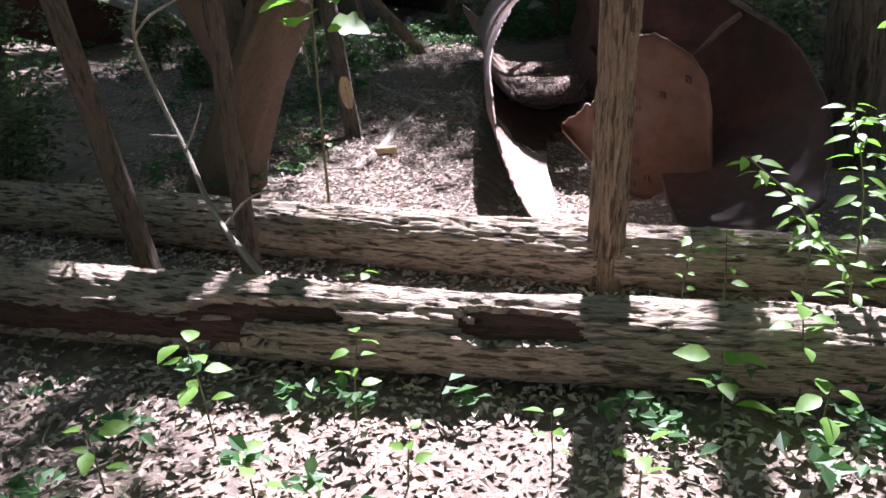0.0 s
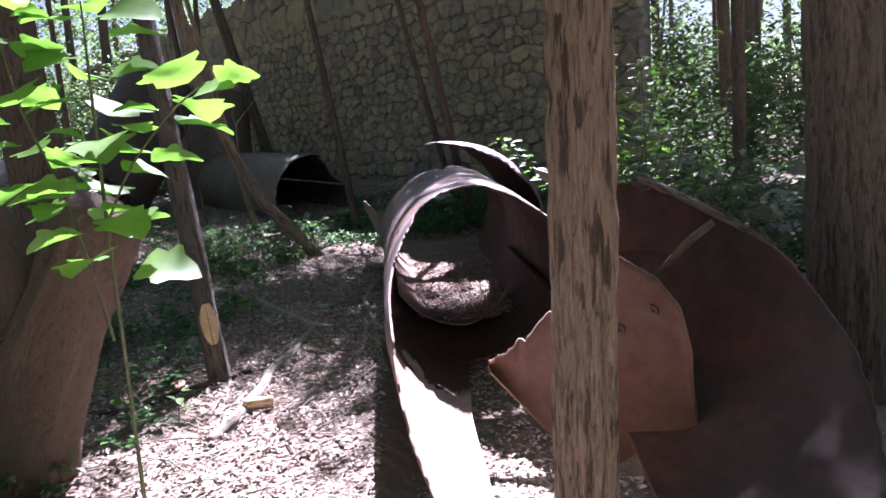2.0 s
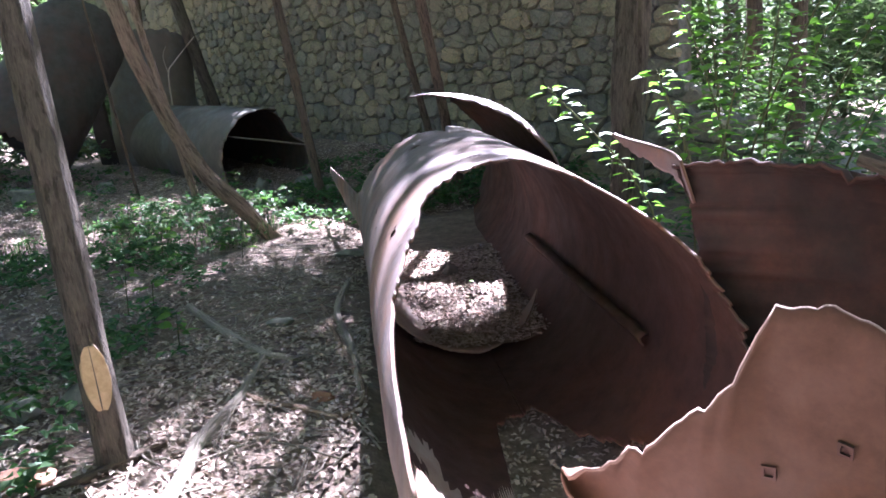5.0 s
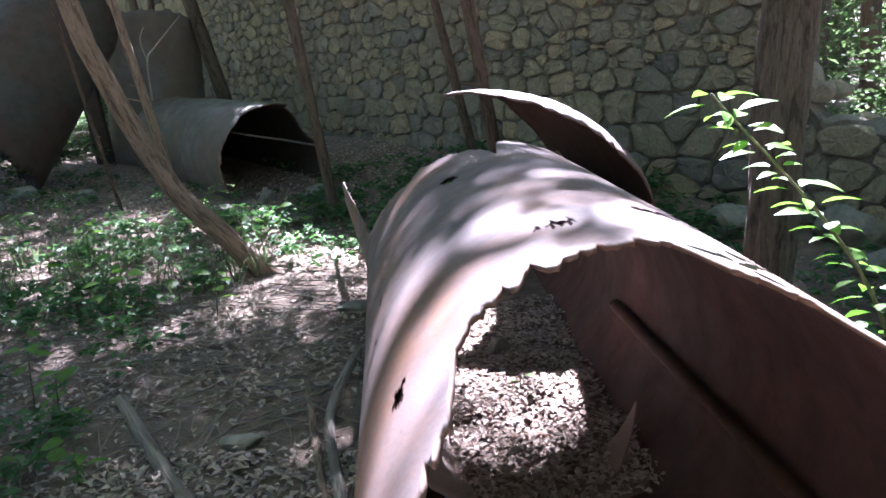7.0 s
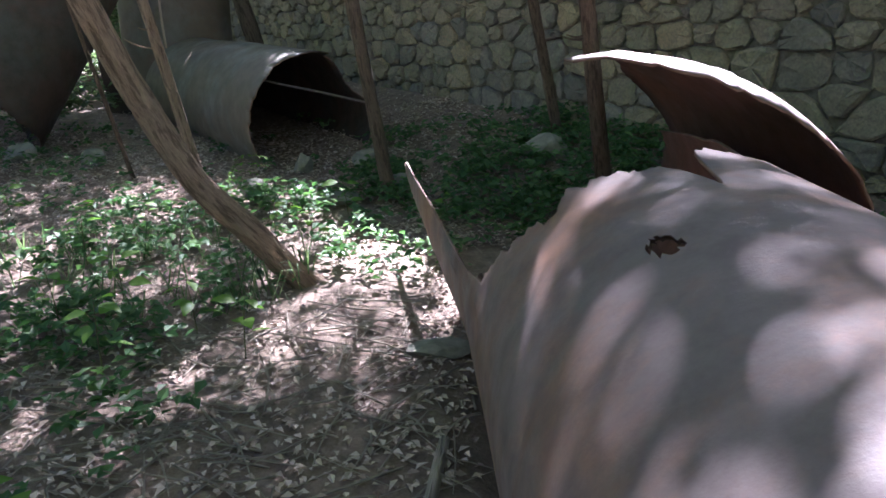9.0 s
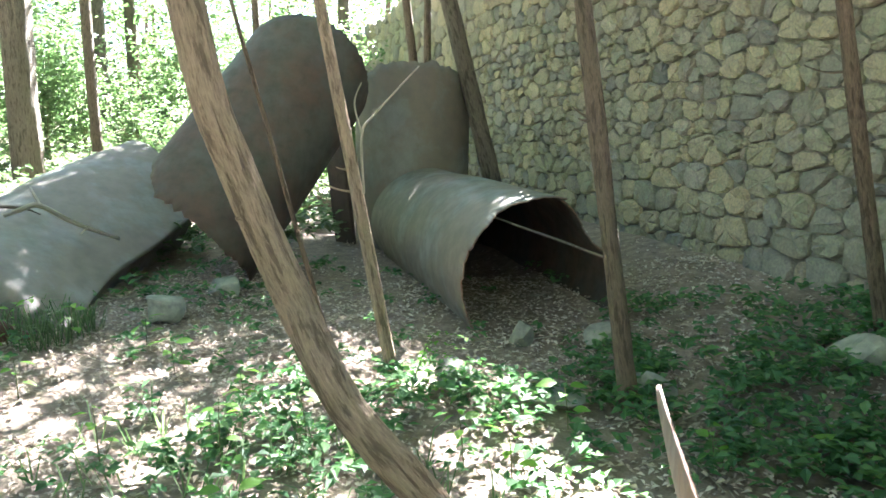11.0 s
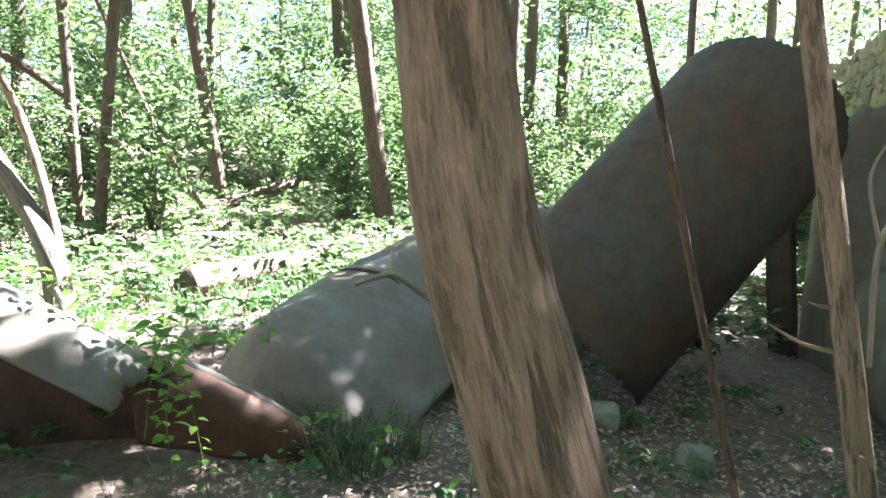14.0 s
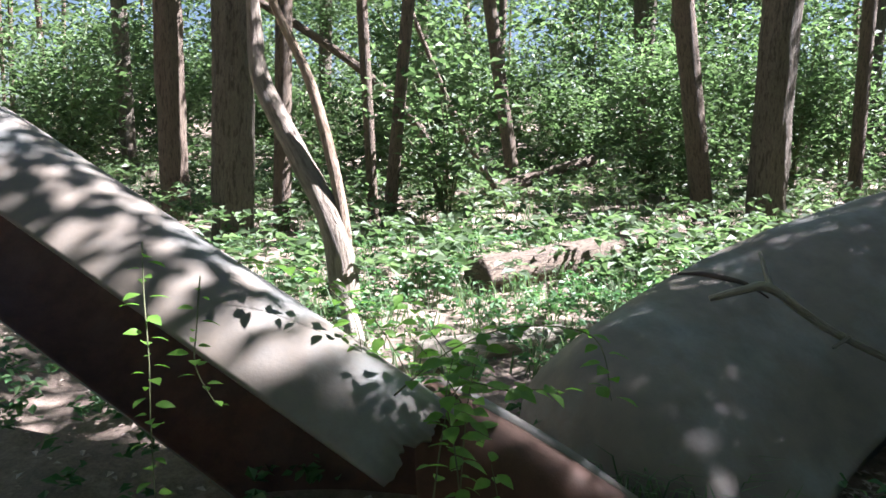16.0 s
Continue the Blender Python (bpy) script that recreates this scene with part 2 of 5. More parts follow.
def smooth_path(points, radii, n):
    """Catmull-Rom through a few points: places and radii at n steps."""
    pts = [Vector(p) for p in points]
    out = []
    m = len(pts) - 1
    for i in range(n + 1):
        s = i / n * m
        k = min(int(s), m - 1)
        u = s - k
        p0, p1, p2, p3 = pts[max(k - 1, 0)], pts[k], pts[k + 1], pts[min(k + 2, m)]
        p = 0.5 * ((2 * p1) + (p2 - p0) * u + (2 * p0 - 5 * p1 + 4 * p2 - p3) * u * u + (3 * p1 - p0 - 3 * p2 + p3) * u ** 3)
        out.append((p, radii[k] * (1 - u) + radii[k + 1] * u))
    return out


def tube(points, radii, sides=14, n=24, rough=0.06, ridge=0.0, seed=0.0, caps=True, relief=0.0, grain=4.5, cell=30.0):
    """A bent, tapered, uneven tube. Returns verts, faces and bark coordinates."""
    path = smooth_path(points, radii, n)
    verts, faces, attr = [], [], []
    along = 0.0
    ref = Vector((1, 0, 0)) if abs((path[-1][0] - path[0][0]).normalized().x) < 0.8 else Vector((0, 1, 0))
    for i, (p, r) in enumerate(path):
        a, b = path[max(i - 1, 0)][0], path[min(i + 1, n)][0]
        d = (b - a).normalized()
        u = (ref - d * ref.dot(d)).normalized()
        v = d.cross(u)
        if i:
            along += (p - path[i - 1][0]).length
        for k in range(sides):
            th = 2 * math.pi * k / sides
            cs, sn = math.cos(th), math.sin(th)
            w = 1 + rough * 2 * noise.noise((cs * 1.3 + seed, sn * 1.3, along * 2.0 + seed))
            w += ridge * noise.noise((cs * 5 + seed, sn * 5, along * 1.2))
            if relief:
                q = (cs * r * cell + seed, sn * r * cell, along * grain)
                w += relief / r * (min(1.0, abs(noise.noise(q)) * 5.0) - 0.75 + 0.35 * noise.noise((q[0] * 3, q[1] * 3, q[2] * 4)))
            verts.append(p + (u * cs + v * sn) * r * w)
            attr.append((cs * r + seed, sn * r, along))
    for i in range(n):
        for k in range(sides):
            a, b = i * sides + k, i * sides + (k + 1) % sides
            faces.append((a, b, b + sides, a + sides))
    if caps:
        faces.append(tuple(reversed(range(sides))))
        faces.append(tuple(range(n * sides, (n + 1) * sides)))
    return verts, faces, attr


def joined(pieces):
    verts, faces, attr = [], [], []
    for v, f, a in pieces:
        k = len(verts)
        verts += v
        faces += [tuple(i + k for i in q) for q in f]
        attr += a
    return verts, faces, attr


def tube_mesh(name, material, *args, **kw):
    v, f, a = tube(*args, **kw)
    return mesh_from(name, v, f, material, attr=a)


def shell_mesh(name, fn, nu, nv, thick, mats, hole=None):
    """A sheet from fn(u, v) with thickness; outside first material, inside second, edges third. The inside lies along -(du x dv)."""
    grid = [[Vector(fn(i / nu, j / nv)) for j in range(nv + 1)] for i in range(nu + 1)]
    verts, faces, fm = [], [], []
    inner = []
    for i in range(nu + 1):
        for j in range(nv + 1):
            du = grid[min(i + 1, nu)][j] - grid[max(i - 1, 0)][j]
            dv = grid[i][min(j + 1, nv)] - grid[i][max(j - 1, 0)]
            nrm = du.cross(dv)
            nrm = nrm.normalized() if nrm.length > 1e-9 else Vector((0, 0, 1))
            verts.append(grid[i][j])
            inner.append(grid[i][j] - nrm * thick)
    off = len(verts)
    verts += inner

    def at(i, j):
        return i * (nv + 1) + j

    for i in range(nu):
        for j in range(nv):
            q = (at(i, j), at(i + 1, j), at(i + 1, j + 1), at(i, j + 1))
            if hole and hole(grid[i][j]):
                continue
            faces.append(q)
            fm.append(0)
            faces.append(tuple(off + k for k in reversed(q)))
            fm.append(1)
    rims = [[at(i, 0) for i in range(nu + 1)], [at(i, nv) for i in range(nu, -1, -1)]]
    rims += [[at(nu, j) for j in range(nv + 1)], [at(0, j) for j in range(nv, -1, -1)]]
    for rim in rims:
        for a, b in zip(rim, rim[1:]):
            faces.append((b, a, a + off, b + off))
            fm.append(2)
    return mesh_from(name, verts, faces, mats, fm)


def lerp_table(table, x):
    if x <= table[0][0]:
        return table[0][1]
    for (a, va), (b, vb) in zip(table, table[1:]):
        if x <= b:
            u = (x - a) / (b - a)
            return va + (vb - va) * u
    return table[-1][1]


def jag(x, amount, seed=0.0):
    return amount * (noise.noise((x * 9.0, seed, 0)) + 0.7 * noise.noise((x * 27.0, seed, 3)) + 0.5 * noise.noise((x * 80.0, seed, 7)))


def leaf_arrays(rng, centers, size, spread, n_per, up=0.5, fold=0.25, aspect=0.55):
    """Many small folded leaves round the given centres: arrays of verts and faces."""
    centers = np.repeat(np.asarray(centers, float), n_per, axis=0)
    n = len(centers)
    p = centers + rng.normal(0, 1, (n, 3)) * np.asarray(spread)
    nrm = rng.normal(0, 1, (n, 3))
    nrm[:, 2] = np.abs(nrm[:, 2]) + up * 2
    nrm /= np.linalg.norm(nrm, axis=1, keepdims=True)
    t = rng.normal(0, 1, (n, 3))
    t -= nrm * (t * nrm).sum(1, keepdims=True)
    t /= np.linalg.norm(t, axis=1, keepdims=True)
    s = np.cross(nrm, t)
    L = (size * rng.uniform(0.55, 1.25, n))[:, None]
    base, tip = p - t * L * 0.5, p + t * L * 0.5 - nrm * L * 0.12
    left = p - t * L * 0.06 + s * L * aspect * 0.5 + nrm * L * fold * 0.5
    right = p - t * L * 0.06 - s * L * aspect * 0.5 + nrm * L * fold * 0.5
    verts = np.stack([base, left, tip, right], 1).reshape(-1, 3)
    k = np.arange(n)[:, None] * 4
    faces = np.concatenate([k + [0, 2, 1], k + [0, 3, 2]], 0)
    return verts, faces


def fast_mesh(name, verts, faces, material, smooth=False):
    me = bpy.data.meshes.new(name)
    n, m = len(verts), len(faces)
    me.vertices.add(n)
    me.vertices.foreach_set("co", np.asarray(verts, np.float32).ravel())
    me.loops.add(m * 3)
    me.loops.foreach_set("vertex_index", np.asarray(faces, np.int32).ravel())
    me.polygons.add(m)
    me.polygons.foreach_set("loop_start", np.arange(m, dtype=np.int32) * 3)
    me.polygons.foreach_set("use_smooth", np.full(m, smooth))
    me.materials.append(material)
    me.update(calc_edges=True)
    me.validate()
    return me


# ---- ground ----
def build_ground():
    xs = np.unique(np.concatenate([np.linspace(-600, -40, 15), np.linspace(-40, -14, 40), np.linspace(-14, 6, 160), np.linspace(6, 40, 40), np.linspace(40, 600, 15)]))
    ys = np.unique(np.concatenate([np.linspace(-600, -20, 15), np.linspace(-20, -2, 20), np.linspace(-2, 20, 176), np.linspace(20, 50, 40), np.linspace(50, 600, 15)]))
    verts = [(x, y, ground_z(x, y)) for x in xs for y in ys]
    ny = len(ys)
    faces = [(i * ny + j, (i + 1) * ny + j, (i + 1) * ny + j + 1, i * ny + j + 1) for i in range(len(xs) - 1) for j in range(ny - 1)]
    thing("ground", "brown forest floor of soil and leaf litter", "ground", kind="structure", me=mesh_from("ground", verts, faces, M_SOIL))


build_ground()

# ---- stone wall ----
WALL_A = Vector((2.78, 10.62, 0))
WALL_DIR = Vector((-0.549, 0.836, 0)).normalized()
WALL_N = Vector((-0.836, -0.549, 0)).normalized()
WALL_LEN, WALL_TOP = 30.0, 4.7


def wall_point(s, z, out):
    p = WALL_A + WALL_DIR * s + WALL_N * (out + 0.03 * noise.noise((s * 0.7, z * 0.7, 2.0)) - 0.02 * (z - 1))
    return Vector((p.x, p.y, z))


def wall_top(s):
    """The wall stands full height but for its broken end."""
    return WALL_TOP if s > -0.12 else max(0.35, 1.45 + 0.55 * s + 0.22 * noise.noise((s * 4.0, 0.3, 8.0)))


def build_wall_core():
    verts, faces = [], []
    for a, b, o in ((0, 0, -0.012), (0, 0, -0.8)):
        for s in [*np.linspace(-2.2, -0.16, 12), *np.linspace(-0.1, WALL_LEN, 48)]:
            for z in np.linspace(-0.3, wall_top(s) - (0.0 if s > -0.12 else 0.14), 12):
                verts.append(wall_point(s, z, o if o > -0.1 else -0.22 - 0.6 * min(1.0, max(0.0, s / 3))))
    for side in range(2):
        k = side * 720
        for i in range(59):
            for j in range(11):
                q = (k + i * 12 + j, k + (i + 1) * 12 + j, k + (i + 1) * 12 + j + 1, k + i * 12 + j + 1)
                faces.append(q if side else tuple(reversed(q)))
    for i in range(59):
        faces.append((i * 12 + 11, (i + 1) * 12 + 11, 720 + (i + 1) * 12 + 11, 720 + i * 12 + 11))
    for j in range(11):
        faces.append((j, j + 1, 720 + j + 1, 720 + j))
        faces.append((708 + j + 1, 708 + j, 1428 + j, 1428 + j + 1))
    return thing("wall_stone", "tall mossy rubble stone retaining wall with recessed mortar", "stone wall", kind="structure", me=mesh_from("wall_core", verts, faces, M_MORTAR))


def clip_cell(poly, p, q, wp, wq):
    """The part of a polygon that lies nearer to p than to q, by weighted distance."""
    d = q - p
    mid = (p + q) / 2 + d * (wp - wq) / (2 * (d @ d))
    out = []
    for a, b in zip(poly, np.roll(poly, -1, axis=0)):
        fa, fb = (a - mid) @ d, (b - mid) @ d
        if fa <= 0:
            out.append(a)
        if fa * fb < 0:
            out.append(a + (b - a) * fa / (fa - fb))
    return np.array(out)


def stone_cells(rng, s0, s1, z0, z1, w, h):
    """Uneven courses of stones: seeds in stretched space, cut into cells."""
    seeds = []
    z = z0
    while z < z1 + h:
        hh = h * rng.uniform(0.45, 1.75)
        s = s0 - w * rng.uniform(0, 1)
        while s < s1 + w:
            ww = w * rng.uniform(0.4, 1.5) * (hh / h) ** 0.6
            seeds.append((s + ww / 2, z + hh / 2 + rng.uniform(-0.22, 0.22) * hh))
            s += ww
        z += hh
    seeds = np.array(seeds) / (w, h)
    cells = []
    order = np.argsort(seeds[:, 0])
    seeds = seeds[order]
    seeds = seeds + rng.normal(0, 0.10, seeds.shape)
    seeds = seeds[np.argsort(seeds[:, 0])]
    weights = rng.uniform(-0.4, 0.4, len(seeds))
    for i, p in enumerate(seeds):
        lo, hi = np.searchsorted(seeds[:, 0], [p[0] - 3, p[0] + 3])
        near = seeds[lo:hi]
        d = ((near - p) ** 2).sum(1)
        pick = np.argsort(d)[1:22]
        near, near_w = near[pick], weights[lo:hi][pick]
        poly = p + np.array([(-1.3, -1.4), (1.3, -1.4), (1.3, 1.4), (-1.3, 1.4)])
        for q, wq in zip(near, near_w):
            poly = clip_cell(poly, p, q, weights[i], wq)
            if len(poly) < 3:
                break
        if len(poly) >= 3:
            cells.append(poly * (w, h))
    return cells


def stone_geometry(rng, poly, gap):
    """A bulged, chipped stone over a cell: (s, z, out) verts and faces."""
    c = poly.mean(0)
    pts = []
    n = len(poly)
    for i in range(n):
        a, b = poly[i], poly[(i + 1) % n]
        if np.linalg.norm(b - a) < 0.02:
            continue
        for u in (0.25, 0.5, 0.75):
            e = a + (b - a) * u
            if u == 0.5:
                e = e + (c - e) * rng.uniform(-0.03, 0.05)
            pts.append(e)
    pts = np.array(pts)
    m = len(pts)
    size = np.sqrt(((pts - c) ** 2).sum(1).mean())
    out = rng.uniform(0.008, 0.045) + size * 0.09
    shrink = max(0.55, 1 - gap / max(size, 0.03))
    verts = []
    for k, (f, o) in enumerate(((shrink, -0.06), (shrink * 0.98, out * 0.45), (shrink * 0.84, out * 0.95))):
        for p in pts:
            q = c + (p - c) * f * (1 + rng.uniform(-0.025, 0.025))
            verts.append((q[0], q[1], o + (rng.uniform(-0.016, 0.016) if k else 0)))
    verts.append((c[0] + rng.uniform(-0.2, 0.2) * size, c[1] + rng.uniform(-0.2, 0.2) * size, out * rng.uniform(0.9, 1.2)))
    faces = []
    for r in range(2):
        for i in range(m):
            j = (i + 1) % m
            faces.append((r * m + i, r * m + j, (r + 1) * m + j, (r + 1) * m + i))
    for i in range(m):
        faces.append((2 * m + i, 2 * m + (i + 1) % m, 3 * m))
    return verts, faces


def build_wall_stones(core):
    rng = np.random.default_rng(5)
    cells = stone_cells(rng, -2.1, 13.0, -0.1, 3.9, 0.235, 0.15) + stone_cells(rng, 13.0, WALL_LEN, 0.2, WALL_TOP, 0.42, 0.26) + stone_cells(rng, 0.05, 13.0, 3.95, WALL_TOP, 0.45, 0.28)
    rest_v, rest_f = [], []
    count = 0
    for poly in cells:
        c = poly.mean(0)
        area = 0.5 * abs(np.sum(poly[:, 0] * np.roll(poly[:, 1], -1) - poly[:, 1] * np.roll(poly[:, 0], -1)))
        if area < 0.003 or (c[0] < 0.02 and c[1] > wall_top(c[0]) + 0.04):
            continue
        if not (-2.15 <= c[0] <= WALL_LEN and -0.1 <= c[1] <= WALL_TOP):
            continue
        verts, faces = stone_geometry(rng, poly, 0.008)
        verts = [wall_point(max(s, -2.2), z, o) for s, z, o in verts]
        if 2.6 < c[0] < 6.6 and 0.55 < c[1] < 2.6 and count < 300:
            count += 1
            part("stone", mesh_from("stone", verts, faces, M_STONE, smooth=False), core)
        else:
            k = len(rest_v)
            rest_v += verts
            rest_f += [tuple(i + k for i in f) for f in faces]
    tagged(part("stonework", mesh_from("stonework", rest_v, rest_f, M_STONE, smooth=False), core), kind="stuff")


WALL = build_wall_core()

# ---- torn pipe beside the path ----
PIPE_MATS = [M_RUST_IN, M_RUST_OUT, M_EDGE]
GREY_MATS = [M_GREY_STEEL, M_DARK_SHADED, M_EDGE]
FRONT = [(0, 5.6), (22, 5.75), (35, 5.8), (50, 6.0), (62, 6.3), (72, 6.45), (82, 6.58), (93, 6.63), (106, 6.57), (118, 6.56), (127, 6.5), (135, 6.19), (142, 6.12), (155, 5.89), (160, 5.65), (166, 5.2), (175, 4.85), (190, 4.5), (205, 4.25), (218, 4.0), (228, 3.85), (236, 3.9), (243, 4.25), (249, 4.9), (254, 5.7), (262, 6.6), (280, 6.7), (300, 6.2), (330, 5.6), (343, 5.55), (360, 5.6)]
BACK = [(0, 11.0), (20, 10.9), (36, 9.6), (48, 8.7), (70, 8.6), (87, 8.6), (93, 8.25), (97, 8.45), (115, 8.58), (134, 8.55), (160, 8.7), (168, 9.0), (174, 11.1), (178, 11.1), (184, 10.2), (190, 9.9), (220, 10.3), (236, 10.8), (250, 10.0), (262, 9.8), (279, 10.8), (331, 11.2), (360, 11.0)]


def bites(u, amount, seed):
    """Small pieces broken out of a torn edge."""
    return amount * max(0.0, noise.noise((u * 38.0, seed, 1.0)) - 0.05) + 0.6 * amount * max(0.0, noise.noise((u * 170.0, seed, 5.0)))


# Rust holes near the rim: place, half length, half width.
RUST_HOLES = [((0.21, 7.94, 1.18), 0.06, 0.035), ((0.40, 6.86, 1.2), 0.025, 0.05), ((0.70, 7.0, 1.18), 0.03, 0.07), ((0.86, 6.95, 1.1), 0.04, 0.06), ((0.01, 6.52, 0.95), 0.035, 0.03), ((-0.04, 7.3, 0.91), 0.03, 0.015), ((-0.03, 7.5, 0.89), 0.03, 0.014), ((-0.06, 7.05, 0.88), 0.03, 0.014)]


def rust_hole(p):
    for c, a, b in RUST_HOLES:
        dy, dx = p.y - c[1], math.hypot(p.x - c[0], p.z - c[2])
        if abs(dy) < 0.15 and dx < 0.15 and (dy / a) ** 2 + (dx / b) ** 2 < 1 + 1.6 * noise.noise((p.x * 30, p.y * 30, 2.0)):
            return True
    return False


def build_torn_pipe():
    cx, cz, r = 0.49, 0.60, 0.60

    def fn(u, v):
        th = 360 * u - 84
        d = th % 360
        f = lerp_table(FRONT, d) + jag(u * 3, 0.08, 1.0) + bites(u, 0.09, 2.0)
        b = lerp_table(BACK, d) + jag(u * 3, 0.07, 6.0) - bites(u, 0.08, 9.0)
        y = f + (b - f) * v
        rr = r * (1 + 0.03 * noise.noise((u * 6, y * 0.8, 2)))
        if y > 8.6:
            rr += 0.12 * min(1.0, (y - 8.6) / 1.2) * max(0.0, math.cos(radians(d)))
        if y > 9.0 and 160 < d < 190:
            rr += 0.10 * (y - 9.0)
        a = radians(d)
        x = cx - 0.03 * (y - 7) + rr * math.cos(a)
        if y < 5.4 and 150 < d < 275:
            x += 0.05 * (5.4 - y)
        return (x, y, cz + 0.02 * (y - 7) + rr * math.sin(a))

    me = shell_mesh("pipe_shell", fn, 360, 100, 0.012, PIPE_MATS, rust_hole)
    # Sunlight on the lower left inner wall is painted in as paler steel.
    me.materials.append(M_SUN_PALE)
    for q in me.polygons:
        if q.material_index == 0 and q.center.y + 0.6 * noise.noise(q.center * 3.0) < 5.9 and q.center.x < 0.5 and q.center.z < 0.75:
            q.material_index = 3
    body = thing("torn_pipe", "large rusted steel pipe torn open on forest floor", "pipe")
    part("pipe_shell", me, body, "brown weathered steel shell with jagged edges")

    # Far end: the right wall curls over to a torn tip.
    def arch(u, v):
        d = -30 + 131 * u
        f = lerp_table([(-30, 9.4), (10, 9.3), (45, 9.15), (65, 9.3), (82, 9.45), (95, 9.55), (101, 9.62)], d) + jag(u, 0.08, 31.0)
        b = lerp_table([(-30, 11.1), (20, 11.3), (45, 11.4), (62, 11.0), (75, 10.2), (88, 9.85), (101, 9.74)], d) + jag(u, 0.06, 33.0)
        y = f + (b - f) * v
        rr = 0.62 + 0.20 * min(1.0, max(0.0, (y - 8.7) / 0.9))
        a = radians(d)
        return (0.53 + rr * math.cos(a) * 1.22 - 0.14 * max(0.0, y - 9.4), y, 0.62 + rr * math.sin(a))

    part("torn_arch", shell_mesh("torn_arch", arch, 70, 14, 0.012, PIPE_MATS), body, "torn steel flap arching up at the far end")

    # Right side of the mouth: a wide piece of the shell splayed outwards, open towards the path.
    def flare(u, v):
        d = 80 - 174 * u
        a = radians(d)
        swell = 1 + 0.03 * noise.noise((u * 5, v * 2, 3.0))
        rim = Vector((1.24 + 0.62 * math.cos(a) * swell, 0, 0.65 + 0.57 * math.sin(a) * swell))
        rim.y = 3.63 + 1.36 * rim.z + jag(u, 0.05, 11.0)
        root = Vector((1.01 + 0.10 * math.cos(a) - 0.05 * max(0.0, math.sin(a)), 5.92 + jag(u, 0.04, 12.0), 0.60 + 0.64 * math.sin(a) * (1.0 if d > 0 else 0.9)))
        if u > 0.6:
            root.y -= 1.7 * (u - 0.6) / 0.4
        p = rim.lerp(root, v)
        bulge = math.sin(math.pi * v)
        top = 0.5 * jag(v, 0.05, 18.0) * max(0.0, 1 - u * 14)
        return p + Vector((0.10 * bulge * max(0.0, math.cos(a)), 0.05 * bulge, 0.03 * bulge * math.sin(a) + top))

    part("folded_sheet", shell_mesh("folded_sheet", flare, 110, 36, 0.012, [M_DARK_RUST, M_DARK_RUST, M_RUST_IN]), body, "dark red rusted sheet splayed outwards beside the mouth")

    # Torn strip that runs back from the top corner of the splayed sheet.
    def spike(u, v):
        w = (1 - u) ** 0.8
        return (0.975 - 0.07 * u + 0.05 * v * w + 0.03 * math.sin(5 * u), 5.86 + 0.42 * u, 1.245 + 0.075 * u - 0.15 * v * w + 0.3 * jag(u, 0.06 * v, 44.0))

    part("torn_spike", shell_mesh("torn_spike", spike, 40, 8, 0.01, [M_RUST_OUT, M_RUST_IN, M_EDGE]), body, "bent torn strip of steel")

    # Bottom of the shell, torn off to a lip with a sharp horn; its pale colour carries sunlight.
    def floor_lip(u, v):
        d = 207 + 113 * u
        f = lerp_table([(207, 7.35), (222, 7.40), (245, 7.42), (270, 7.40), (290, 7.52), (300, 7.58), (310, 7.70), (320, 7.84)], d) + (0.6 * jag(u, 0.06, 21.0) + bites(u, 0.05, 23.0)) * (1 - u)
        b = lerp_table([(207, 9.6), (284, 9.6), (290, 8.2), (296, 7.74), (306, 7.78), (314, 7.82), (320, 7.85)], d)
        y = f + (max(b, f + 0.01) - f) * v
        a = radians(d)
        r = 0.575 - 0.05 * max(0.0, 0.25 - (y - f)) * u
        return (0.49 - 0.03 * (y - 7) + r * math.cos(a), y, 0.615 + 0.02 * (y - 7) + r * math.sin(a))

    part("floor_lip", shell_mesh("floor_lip", floor_lip, 120, 40, 0.008, [M_SUN_PALE, M_SUN_PALE, M_SUN_PALE]), body, "torn bottom of the pipe with a curled horn coloured as sunlit")

    def seam(u, v):
        y, a = 6.4 + 2.1 * u, radians(340 + 5 * v)
        rr = 0.60 - 0.02 - 0.03 * math.sin(math.pi * v) - 0.012 * noise.noise((u * 20, 0, 0))
        return (0.49 - 0.03 * (y - 7) + rr * math.cos(a), y, 0.60 + 0.02 * (y - 7) + rr * math.sin(a))

    part("seam_strip", shell_mesh("seam_strip", seam, 50, 4, 0.008, [M_RUST_PLATE, M_RUST_PLATE, M_RUST_IN]), body, "folded rusty seam along the pipe")

    def plate(u, v):
        x = 0.46 + 0.88 * u
        y = 5.45 - 0.98 * u + 0.25 * u * u
        t = lerp_table([(0, 0.34), (0.2, 0.5), (0.42, 0.78), (0.5, 0.98), (0.62, 1.0), (0.85, 0.88), (0.95, 0.75), (1, 0.55)], u) + jag(u, 0.05 * (1 - u), 15.0)
        b = lerp_table([(0, 0.30), (0.3, 0.0), (0.5, -0.08), (1, -0.1)], u)
        z = b + (t - b) * v
        return (x + 0.12 * (0.5 - v) * u, y + 0.10 * math.sin(math.pi * v), z)

    part("hanging_plate", shell_mesh("hanging_plate", plate, 60, 24, 0.012, [M_RUST_PLATE, M_RUST_PLATE, M_EDGE]), body, "orange rusted plate with small bolt holes")
